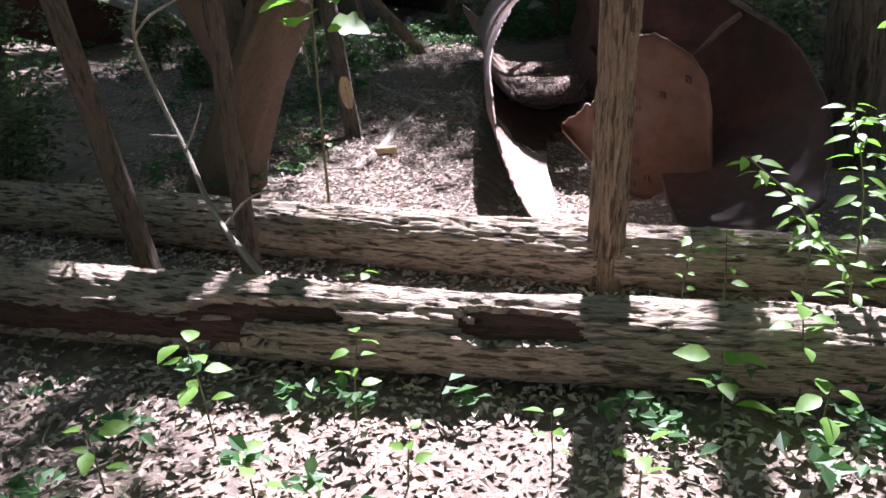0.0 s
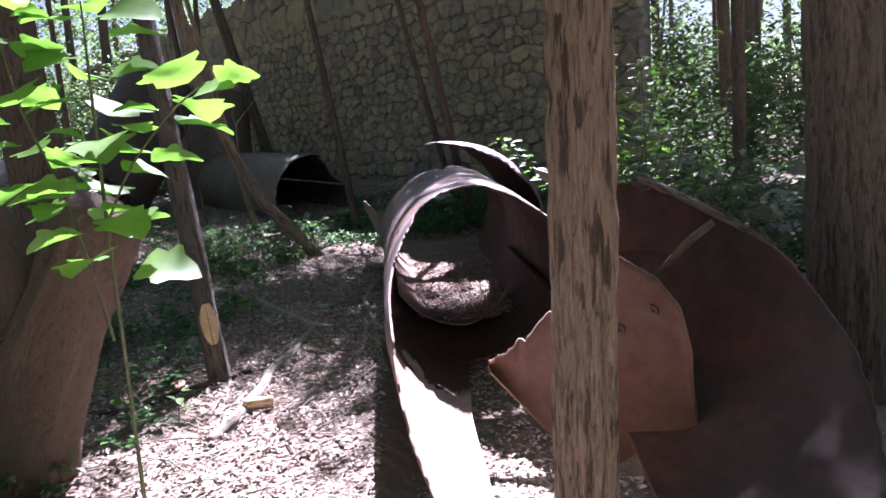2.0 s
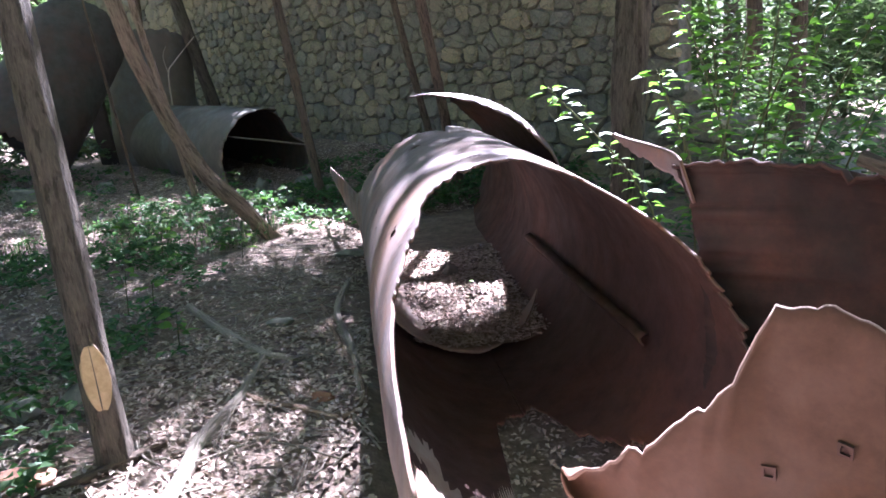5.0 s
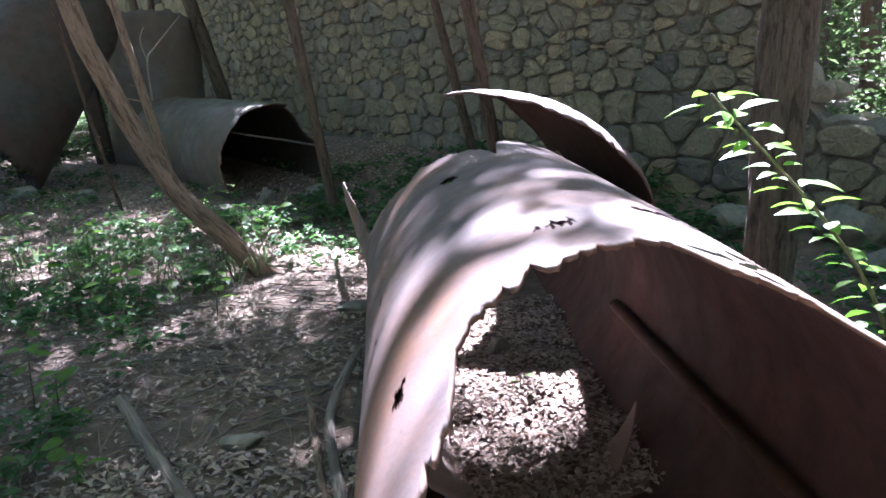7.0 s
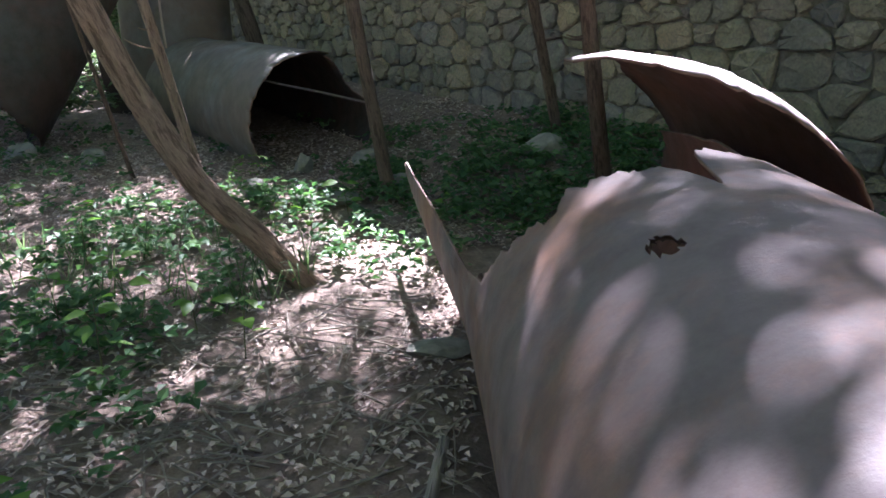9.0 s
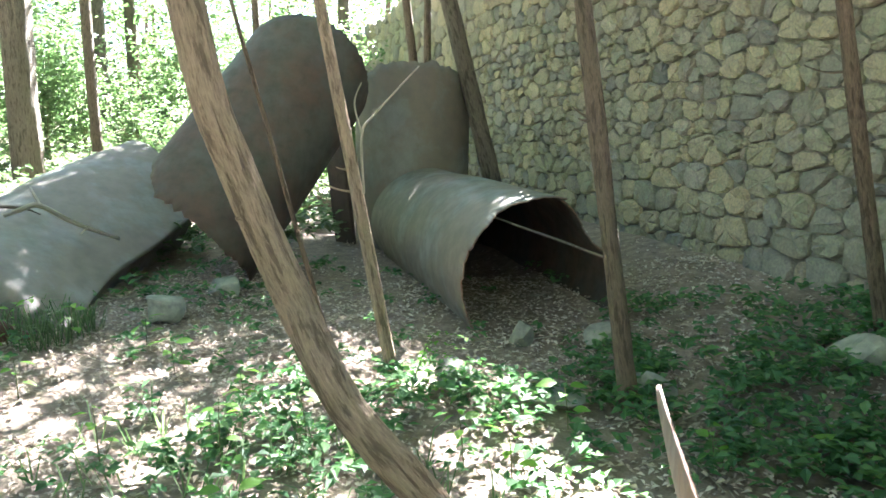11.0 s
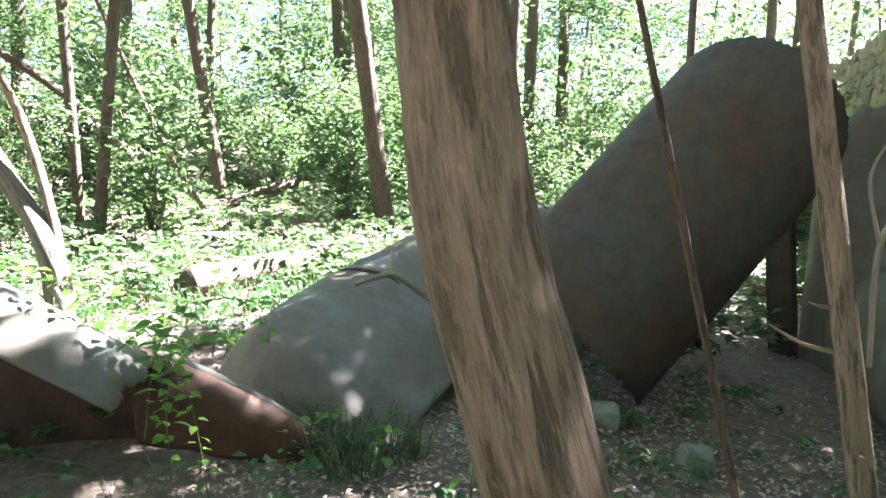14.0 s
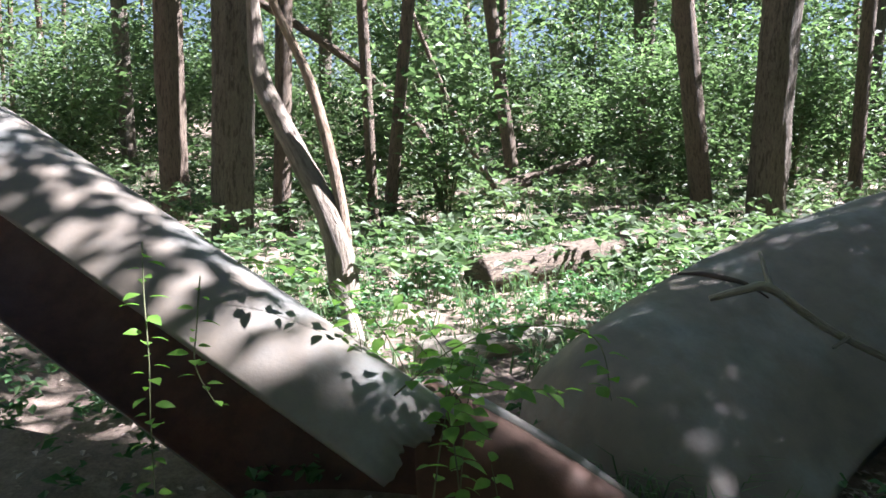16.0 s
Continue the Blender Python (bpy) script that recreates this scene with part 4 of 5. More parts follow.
# Leaning dead trunks and the pale snag in the wood.
tree("snag", "pale dead trunk without bark leaning in the wood", [(-8.3, 11.75, 0.5), (-8.5, 11.68, 1.2), (-8.95, 11.5, 1.75), (-9.39, 11.27, 2.36), (-9.65, 11.25, 2.85), (-9.75, 11.2, 3.6)], [0.12, 0.10, 0.085, 0.078, 0.065, 0.035], M_SNAG, None, 24, 60, relief=0.005)
tree("snag", "thin dead stem rising beside the pale snag", [(-8.35, 11.72, 0.7), (-8.5, 11.75, 1.3), (-8.95, 11.6, 2.3), (-9.2, 11.25, 3.2), (-9.6, 11.2, 4.3)], [0.06, 0.05, 0.042, 0.035, 0.02], M_BARK_RED, None, 12, 24)
tree("leaning_tree", "thin dead trunk leaning across the wood", [(-13.0, 14.6, 1.0), (-13.0, 14.0, 2.1), (-13.2, 13.0, 3.0), (-13.6, 11.5, 3.9), (-14.0, 9.5, 4.9)], [0.07, 0.065, 0.06, 0.05, 0.04], M_BARK, None, 8, 24)
tree("leaning_tree", "slim trunk slanting through the undergrowth", [(-12.4, 15.2, 0.9), (-12.6, 14.4, 2.2), (-12.9, 13.4, 4.5)], [0.045, 0.04, 0.03], M_BARK, None, 8, 14)
tree("broken_stump", "small splintered grey stump beside the half pipe", [(-7.1, 11.55, 0.4), (-7.25, 11.5, 0.75), (-7.45, 11.45, 1.0)], [0.06, 0.05, 0.012], M_BARK_DEAD, None, 10, 10, 0.15, 0.4)


def lying(name, label, pts, radii, material, sides=14, n=40, lift=0.6, category="branch", ridge=0.12):
    """A log, branch or stick lying on the ground along plan points."""
    p3 = [(x, y, ground_z(x, y) + r * lift + (z[0] if z else 0)) for (x, y, *z), r in zip(pts, radii)]
    v, f, a = tube(p3, radii, sides, n, 0.08, ridge, sum(p3[0]))
    return thing(name, label, category, me=mesh_from(name, v, f, material, attr=a))


lying("fallen_log", "weathered grey log lying behind the crushed pipe", [(-8.5, 12.9), (-8.95, 14.1), (-9.4, 15.3), (-9.85, 16.4)], [0.15, 0.15, 0.14, 0.11], M_BARK, 24, 70, lift=1.0, category="log")
lying("fallen_log", "short pale log lying in green undergrowth", [(-7.0, 11.85), (-7.05, 12.3), (-7.1, 12.9)], [0.09, 0.09, 0.08], M_BARK_DEAD, 20, 50, lift=0.9, category="log")
lying("fallen_log", "fallen trunk lying far back in the wood", [(-13.2, 13.2), (-13.6, 15.0), (-14.0, 17.5, 0.5)], [0.13, 0.12, 0.1], M_BARK, category="log")
lying("fallen_log", "dark log lying on the ground behind the pipes", [(-6.4, 18.5), (-5.2, 18.3, 0.05), (-3.9, 18.6, 0.1)], [0.12, 0.11, 0.1], M_BARK, category="log")
lying("branch", "long crooked dead branch on the sunlit litter", [(-1.07, 5.45), (-0.98, 5.84), (-0.92, 6.25), (-0.9, 6.57), (-0.80, 6.93), (-0.72, 7.5)], [0.032, 0.035, 0.035, 0.033, 0.03, 0.02], M_BARK_DEAD)
lying("branch", "curved dead branch lying across the path", [(-0.85, 7.2), (-0.72, 6.95), (-0.5, 6.82), (-0.28, 6.66), (-0.18, 6.9), (-0.32, 7.6), (-0.50, 8.6)], [0.012, 0.018, 0.02, 0.02, 0.02, 0.02, 0.014], M_BARK_RED)
lying("branch", "grey dead branch on dark leaf litter", [(-0.27, 8.9), (-0.35, 8.2), (-0.25, 7.5), (-0.2, 6.9)], [0.02, 0.024, 0.022, 0.015], M_BARK_DEAD)
lying("branch", "thin dead branch beside the slender trunk", [(-2.4, 5.9), (-1.8, 6.05), (-1.36, 6.3), (-1.05, 6.6)], [0.02, 0.024, 0.024, 0.02], M_BARK)
lying("branch", "dark twig lying on sunlit litter", [(-0.35, 5.3), (-0.42, 5.7), (-0.36, 6.1), (-0.2, 6.5)], [0.012, 0.014, 0.012, 0.008], M_BARK, 8, 24)
lying("branch", "dead branch among low green plants", [(-1.35, 8.5), (-1.0, 7.9), (-0.7, 7.45), (-0.45, 7.4)], [0.03, 0.03, 0.025, 0.015], M_BARK_DEAD)
lying("branch", "pale branch lying near the stone wall", [(0.2, 13.3), (0.5, 12.9, 0.05), (0.95, 12.7, 0.1)], [0.02, 0.022, 0.012], M_BARK_DEAD)
lying("wood_stub", "short sawn wooden stub with pale cut end", [(-0.97, 5.9, 0.03), (-0.80, 5.93, 0.03)], [0.035, 0.033], M_WOOD_CUT, 12, 6, category="wood piece")

# Dead branch hanging against the fallen log.
tree("dead_branch", "bare white dead branch leaning on the fallen log", [(-0.98, 2.85, 0.34), (-1.25, 3.15, 0.5), (-1.46, 3.45, 0.72), (-1.62, 3.6, 0.98), (-1.70, 3.65, 1.22), (-1.62, 3.6, 1.42)], [0.016, 0.014, 0.012, 0.011, 0.009, 0.005], M_BARK_DEAD, None, 8, 30, 0.1, 0.1,
     branches=[([(-1.46, 3.45, 0.72), (-1.38, 3.42, 0.85), (-1.33, 3.4, 0.95)], [0.007, 0.006, 0.003]), ([(-1.5, 3.48, 0.78), (-1.62, 3.45, 0.8)], [0.006, 0.002]), ([(-1.70, 3.65, 1.22), (-1.58, 3.6, 1.32), (-1.35, 3.55, 1.42)], [0.008, 0.006, 0.003]), ([(-1.2, 3.1, 0.46), (-1.05, 3.1, 0.6), (-0.85, 3.1, 0.62)], [0.006, 0.005, 0.002])])
# Forked stick on the crushed pipe, and the thin fork before the standing shell.
tree("forked_stick", "pale forked stick resting on the crushed pipe", [(-5.65, 12.85, 1.16), (-5.58, 12.99, 1.21), (-5.53, 13.11, 1.22), (-5.36, 13.29, 1.06), (-5.20, 13.64, 0.88)], [0.016, 0.02, 0.025, 0.023, 0.014], M_BARK_DEAD, None, 10, 24, 0.1, 0.2,
     branches=[([(-5.53, 13.11, 1.22), (-5.66, 13.19, 1.30), (-5.78, 13.27, 1.36)], [0.016, 0.013, 0.008]), ([(-5.30, 13.39, 1.02), (-5.30, 13.29, 0.97)], [0.012, 0.006])])
tree("dead_branch", "thin pale forked branch before the standing shell", [(-2.10, 11.98, 1.45), (-2.09, 11.95, 1.78), (-2.03, 12.02, 1.9), (-1.83, 12.19, 2.16)], [0.008, 0.008, 0.007, 0.004], M_BARK_DEAD, None, 8, 20, 0.1, 0.1,
     branches=[([(-2.09, 11.95, 1.78), (-2.12, 11.93, 1.95), (-2.08, 11.94, 2.06)], [0.006, 0.005, 0.003])])
tree("dead_limb", "short brown limb leaning inside the splayed rusty sheet", [(1.20, 5.07, 0.80), (1.28, 5.0, 0.90), (1.36, 4.94, 1.01), (1.45, 4.88, 1.10)], [0.014, 0.018, 0.02, 0.018], M_BARK, None, 12, 16, 0.08, 0.2)
tree("dead_limb", "grey dead limb lying along the splayed sheet's edge", [(1.25, 5.30, 1.29), (1.33, 5.2, 1.24), (1.50, 5.02, 1.13), (1.72, 4.85, 0.98)], [0.024, 0.022, 0.018, 0.012], M_BARK_GREY, None, 12, 18, 0.08, 0.2)


# ---- stones on the ground ----
def rock(label, x, y, w, d, h, seed, material=M_ROCK, name="rock", sink=0.25, turn=0.0):
    rng = np.random.default_rng(seed)
    bm = bmesh.new()
    bmesh.ops.create_icosphere(bm, subdivisions=3, radius=1.0)
    planes = [(Vector(rng.normal(0, 1, 3)).normalized(), rng.uniform(0.55, 0.85)) for _ in range(10)]
    for v in bm.verts:
        for n_, o in planes:
            k = v.co.dot(n_) - o
            if k > 0:
                v.co -= n_ * k * 0.97
        v.co *= 1 + 0.10 * noise.noise(v.co * 1.7 + Vector((seed, 0, 0)))
    me = bpy.data.meshes.new(name)
    bm.to_mesh(me)
    bm.free()
    me.materials.append(material)
    me.polygons.foreach_set("use_smooth", [False] * len(me.polygons))
    ob = thing(name, label, "rock", me=me, at=(x, y, ground_z(x, y) + h * (0.5 - sink)))
    ob.scale, ob.rotation_euler = (w / 2, d / 2, h / 2), (0, 0, turn)
    return ob


for k, s in enumerate((-0.2, -0.42, -0.66, -0.9, -1.15, -1.4, -1.7, -2.0)):
    for out, size in ((-0.08, 0.30), (-0.26, 0.24)):
        p = wall_point(s + 0.3 * out, wall_top(s), out)
        stone = tagged(rock("loose grey stone lying on the broken wall end", p.x, p.y, size, size * 0.8, size * 0.6, 60 + 2 * k + int(out < -0.1), M_STONE, "loose_stone"), group="stones on the broken wall")
        stone.location.z = p.z - 0.06
rock("large angular pale stone beside the crushed pipe", -4.15, 12.85, 0.42, 0.36, 0.30, 1)
rock("pale greenish stone near the leaning pipe", -4.09, 13.6, 0.34, 0.26, 0.26, 2)
rock("small pale stone on leaf litter", -3.42, 13.55, 0.26, 0.22, 0.22, 3)
rock("pale stone beside the pipe mouth", -0.88, 13.2, 0.38, 0.28, 0.24, 4)
rock("flat slab of stone half sunk in litter", -1.10, 12.05, 0.62, 0.34, 0.12, 5)
rock("stone under the mouth of the pipe", -1.42, 13.1, 0.18, 0.18, 0.26, 6)
rock("big pale boulder before the stone wall", 0.58, 12.55, 0.42, 0.32, 0.30, 7)
rock("stone behind the slim trunk", -0.55, 12.25, 0.36, 0.25, 0.22, 8)
rock("upright small stone by the leaning trunk", -1.62, 12.1, 0.24, 0.2, 0.26, 9)
rock("round yellowish stone near the old trunk", -1.80, 6.95, 0.2, 0.18, 0.17, 10)
rock("second yellowish stone near the old trunk", -1.58, 7.05, 0.2, 0.18, 0.17, 11)
rock("flat yellowish stone on dark leaf litter", -0.69, 8.0, 0.2, 0.14, 0.07, 12)
rock("flat pale stone on the path", -0.28, 9.6, 0.32, 0.26, 0.08, 13)
rock("broken red brick half buried in litter", -1.55, 6.35, 0.32, 0.14, 0.10, 14, M_BRICK, "brick_piece")
rock("small red stone on the path", -0.38, 6.9, 0.13, 0.09, 0.06, 15, M_BRICK)
rock("stone by the broken wall", 2.35, 10.4, 0.5, 0.4, 0.35, 16)
for k, (x, y, s) in enumerate([(3.0, 10.0, 0.5), (3.4, 9.7, 0.4), (3.2, 10.6, 0.45), (3.9, 9.6, 0.5), (4.4, 10.2, 0.6), (3.7, 10.4, 0.55), (5.0, 9.5, 0.5), (2.9, 9.5, 0.3), (4.0, 8.6, 0.45), (4.7, 8.4, 0.35)]):
    tagged(rock("dark fallen stone from the broken wall end", x, y, s, s * 0.8, s * 0.7, 30 + k), group="fallen wall stones")


# ---- low end of the wall ----
def litter_heap(name, label, x0, x1, y0, y1, fn, count, seed):
    rng = np.random.default_rng(seed)
    x, y = rng.uniform(x0, x1, count), rng.uniform(y0, y1, count)
    c = np.stack([x, y, [fn(a, b) for a, b in zip(x, y)]], 1)
    v, f = leaf_arrays(rng, c, 0.038, 0.006, 1, 1.8)
    return tagged(new(name, fast_mesh(name, v, f, M_LITTER)), label, "leaf litter", kind="stuff")


def pipe_floor(x, y):
    edge = 1 - ((x - 0.49 + 0.03 * (y - 7)) / 0.5) ** 2
    return 0.07 + 0.10 * max(0.0, min(1.0, (y - 7.4) / 0.9)) * max(edge, 0) + 0.02 * noise.noise((x * 6, y * 6, 0)) + 0.10 * (1 - edge)


def build_pipe_floor():
    xs, ys = np.linspace(0.03, 0.95, 24), np.linspace(7.45, 9.7, 90)
    verts = [(x - 0.03 * (y - 7), y, pipe_floor(x - 0.03 * (y - 7), y)) for x in xs for y in ys]
    faces = [(i * 90 + j, (i + 1) * 90 + j, (i + 1) * 90 + j + 1, i * 90 + j + 1) for i in range(23) for j in range(89)]
    thing("litter_bed", "brown leaf litter heaped inside the torn pipe", "leaf litter", kind="stuff", me=mesh_from("litter_bed", verts, faces, M_SOIL))
    litter_heap("litter", "dry leaves lying in the torn pipe", 0.1, 0.9, 7.44, 9.6, lambda a, b: pipe_floor(a, b) + 0.012, 6500, 3)
    litter_heap("litter", "dry leaves lying before the torn pipe floor", 0.0, 1.05, 4.5, 7.4, lambda a, b: ground_z(a, b) + 0.015, 2600, 4)


build_pipe_floor()


rock("yellow stone lying inside the torn pipe", 0.45, 8.75, 0.14, 0.12, 0.14, 21, sink=-0.9)
rock("red brick lying inside the torn pipe", 0.50, 7.9, 0.2, 0.1, 0.07, 22, M_BRICK, "brick_piece", sink=-1.7)


# ---- leaf litter and low plants ----
def scatter(seed, regions, weight=None):
    rng = np.random.default_rng(seed)
    out = []
    for x0, x1, y0, y1, n in regions:
        x, y = rng.uniform(x0, x1, n), rng.uniform(y0, y1, n)
        for a, b in zip(x, y):
            if weight is None or rng.random() < weight(a, b):
                out.append((a, b, ground_z(a, b)))
    return rng, np.array(out)


def in_pipe(x, y):
    return -0.15 < x < 1.15 and 4.4 < y < 10.9


rng, c = scatter(21, [(-3, 2, 1.3, 8, 34000), (-5, 1.6, 7, 15, 28000), (-9, 5, 0, 18, 12000)], lambda x, y: 0.0 if in_pipe(x, y) else 0.35 + 0.65 * (noise.noise((x * 0.8, y * 0.8, 5)) > -0.25))
c[:, 2] += rng.uniform(0.004, 0.03, len(c))
v, f = leaf_arrays(rng, c, 0.044, 0.004, 1, 1.8, 0.3, 0.55)
tagged(new("dead_leaves", fast_mesh("dead_leaves", v, f, M_LITTER)), "dry brown fallen leaves covering the forest floor", "leaf litter", kind="stuff")

# Twigs.
rng = np.random.default_rng(8)
pieces = []
for _ in range(1300):
    x, y = (rng.uniform(-2.2, 0.0), rng.uniform(4.3, 10.0)) if rng.random() < 0.6 else (rng.uniform(-6, 1.8), rng.uniform(1.5, 14.5))
    if in_pipe(x, y):
        continue
    a, L = rng.uniform(0, 6.28), rng.uniform(0.08, 0.5)
    r = rng.uniform(0.002, 0.006)
    p = [(x + math.cos(a) * L * k + rng.normal(0, 0.012), y + math.sin(a) * L * k + rng.normal(0, 0.012)) for k in (-0.5, 0, 0.5)]
    pieces.append(tube([(px, py, ground_z(px, py) + 0.012 + rng.uniform(0, 0.02)) for px, py in p], [r, r, r * 0.5], 5, 4, 0.0, 0.0))
v, f, a = joined(pieces)
tagged(new("twigs", mesh_from("twigs", v, f, M_BARK_DEAD, attr=a)), "thin dry twigs scattered on the litter", "twigs", kind="stuff")


def green(x, y):
    """How thickly low plants grow at a place."""
    n = noise.noise((x * 0.7, y * 0.7, 12.0)) + 0.5 * noise.noise((x * 2.2, y * 2.2, 3.0))
    if in_pipe(x, y):
        return 0.0
    if y < 2.45:
        return 0.45 if n > 0.0 else 0.08
    if y < 4.3:
        return 0.12
    if -0.9 < x < 2.2 and 10.6 < y < 13.8:
        return 0.42 if n > 0.0 else 0.14
    path = abs(x + 0.55) < 0.85 and 4.0 < y < 9.8
    if path:
        return 0.015
    if x < -1.2 and y < 7.6:
        return 0.25 if n > 0.0 else 0.06
    if x < -6.6 and y > 9.5:
        return 0.55 if n > 0.0 else 0.2
    if x < -3.6 and y < 12.2:
        return 0.3 if n > 0.1 else 0.08
    if x < -1.1 and y < 12.2:
        return 0.42 if n > 0.0 else 0.07
    if -4.6 < x < -0.9 and y >= 12.2:
        return 0.16 if n > 0.1 else 0.06
    return 0.5 if n > 0.0 else 0.10


def plant_arrays(rng, c, leaf, height, n_leaf):
    """Small plants: whorls of leaves over short stems."""
    n = len(c)
    h = rng.uniform(0.35, 1.0, n) * height
    cc = c.copy()
    cc[:, 2] += h
    return leaf_arrays(rng, cc, leaf, (leaf * 0.55, leaf * 0.55, leaf * 0.25), n_leaf, 1.1, 0.2, 0.6)


rng, c = scatter(31, [(-3.4, -1.0, 7.2, 12.4, 2500), (-0.9, 2.2, 10.2, 13.8, 3600), (-1.9, 1.8, 1.35, 2.5, 260), (1.2, 7.0, 6.5, 15, 3800), (-9, -3.2, 4, 16, 3600), (-11, -6.6, 10.0, 16, 2400), (-2.6, -1.1, 4.2, 7.6, 700), (-5, -0.9, 12, 15, 900)], green)
v, f = plant_arrays(rng, c, 0.072, 0.17, 9)
tagged(new("ground_plants", fast_mesh("ground_plants", v, f, M_LEAF)), "low green leafy plants covering the forest floor", "plants", kind="stuff")
rng, c = scatter(32, [(-24, -8, 2, 30, 5200), (4, 20, 6, 34, 3000), (-9, -4, 14, 30, 1500)], lambda x, y: 0.9)
v, f = plant_arrays(rng, c, 0.13, 0.45, 10)
tagged(new("undergrowth", fast_mesh("undergrowth", v, f, M_LEAF_FAR)), "low bright undergrowth spreading through the wood", "plants", kind="stuff")

# Grass tufts.
rng, c = scatter(33, [(-9, -6.5, 10.5, 15, 350), (-5.2, -4.4, 11.9, 12.5, 90), (-3.4, -1.0, 9.9, 11.3, 60), (-18, -9, 8, 22, 2500)], None)
c = np.repeat(c, 5, axis=0)
n = len(c)
a, L = rng.uniform(0, 6.28, n), rng.uniform(0.12, 0.32, n)
d = np.stack([np.cos(a), np.sin(a), np.zeros(n)], 1)
side = np.stack([-np.sin(a), np.cos(a), np.zeros(n)], 1) * 0.004
b = c + rng.normal(0, 0.03, (n, 3)) * (1, 1, 0)
mid = b + d * (L * 0.35)[:, None] + np.array((0, 0, 1)) * (L * 0.75)[:, None]
tip = b + d * (L * 0.85)[:, None] + np.array((0, 0, 1)) * (L * 0.8)[:, None]
v = np.stack([b - side, b + side, mid + side, mid - side, tip], 1).reshape(-1, 3)
k = np.arange(n)[:, None] * 5
f = np.concatenate([k + [0, 1, 2], k + [0, 2, 3], k + [3, 2, 4]], 0)
tagged(new("grass", fast_mesh("grass", v, f, M_LEAF_FAR)), "thin arching grass blades in the undergrowth", "grass", kind="stuff")


# ---- shrubs, saplings and the far wood ----
def shrub_meshes(seed, height, width, stems, leaves, leaf, material):
    rng = np.random.default_rng(seed)
    pieces, centers = [], []
    for _ in range(stems):
        a, w = rng.uniform(0, 6.28), rng.uniform(0.2, 1) * width
        h = height * rng.uniform(0.6, 1.05)
        pts = [(0, 0, -0.05), (math.cos(a) * w * 0.3, math.sin(a) * w * 0.3, h * 0.5), (math.cos(a) * w, math.sin(a) * w, h)]
        pieces.append(tube(pts, [0.012 * height ** 0.5, 0.009, 0.004], 6, 8, 0.05, 0.0, rng.uniform(0, 9)))
        for k in np.linspace(0.25, 1, 9):
            q = np.array(pts[0]) * (1 - k) ** 2 + 2 * k * (1 - k) * np.array(pts[1]) + k * k * np.array(pts[2])
            centers.append(q + rng.normal(0, 0.10 * width + 0.05, 3))
    v, f, a = joined(pieces)
    stem = mesh_from("stems", v, f, M_STEM, attr=a)
    lv, lf = leaf_arrays(rng, np.array(centers), leaf * 1.15, 0.09 * width + 0.04, leaves, 0.9)
    return stem, fast_mesh("foliage", lv, lf, material)


SHRUBS = [shrub_meshes(40 + k, h, w, s, n, l, M_LEAF_FAR) for k, (h, w, s, n, l) in enumerate([(1.6, 0.8, 7, 16, 0.10), (2.4, 1.1, 8, 18, 0.12), (3.4, 1.3, 7, 20, 0.14), (1.1, 0.7, 6, 14, 0.09)])]


def shrub(label, x, y, kind, scale=1.0, turn=0.0, group=""):
    ob = thing("shrub", label, "shrub", group, at=(x, y, ground_z(x, y)))
    ob.scale, ob.rotation_euler = (scale,) * 3, (0, 0, turn)
    part("stem", SHRUBS[kind][0], ob)
    part("foliage", SHRUBS[kind][1], ob)
    return ob


rng = np.random.default_rng(77)
placed = 0
while placed < 150:
    x, y = rng.uniform(-30, -8.5), rng.uniform(1, 34)
    if placed > 105:
        x, y = rng.uniform(3.6, 20), rng.uniform(9.5, 34)
    d = math.hypot(x + 2, y - 10)
    near_wall = (9.75 - 0.657 * y - x) * 0.836
    if (x < 0 and (d < 9.0 or (d < 12 and rng.random() < 0.75))) or (x > 0 and near_wall > -1.2) or (-8.5 < x < 0):
        continue
    shrub("leafy green shrub in the sunny undergrowth", x, y, int(rng.integers(0, 3)), rng.uniform(0.8, 1.25), rng.uniform(0, 6), "woodland shrubs")
    placed += 1
for x, y, k, s in [(-6.9, 22.0, 1, 0.9), (-8.0, 24.5, 2, 1.0), (-6.0, 27.0, 2, 1.0), (-8.8, 19.5, 1, 0.7), (-7.6, 18.0, 3, 0.9), (3.3, 12.6, 1, 0.9), (4.6, 12.0, 0, 1.0), (3.6, 14.5, 1, 1.0), (5.5, 15.5, 2, 0.9), (2.2, 7.6, 3, 0.8), (3.2, 7.2, 3, 0.9), (2.9, 8.6, 3, 0.9), (4.4, 7.6, 0, 0.7), (3.7, 6.2, 3, 0.8), (-3.4, 8.6, 3, 0.6), (-4.2, 9.6, 3, 0.7), (-4.6, 6.2, 0, 0.8), (-3.6, 5.4, 3, 0.9), (-5.5, 8.0, 0, 0.8), (-3.2, 4.6, 3, 0.8)]:
    shrub("green shrub growing at the edge of the clearing", x, y, k, s, x * 3)


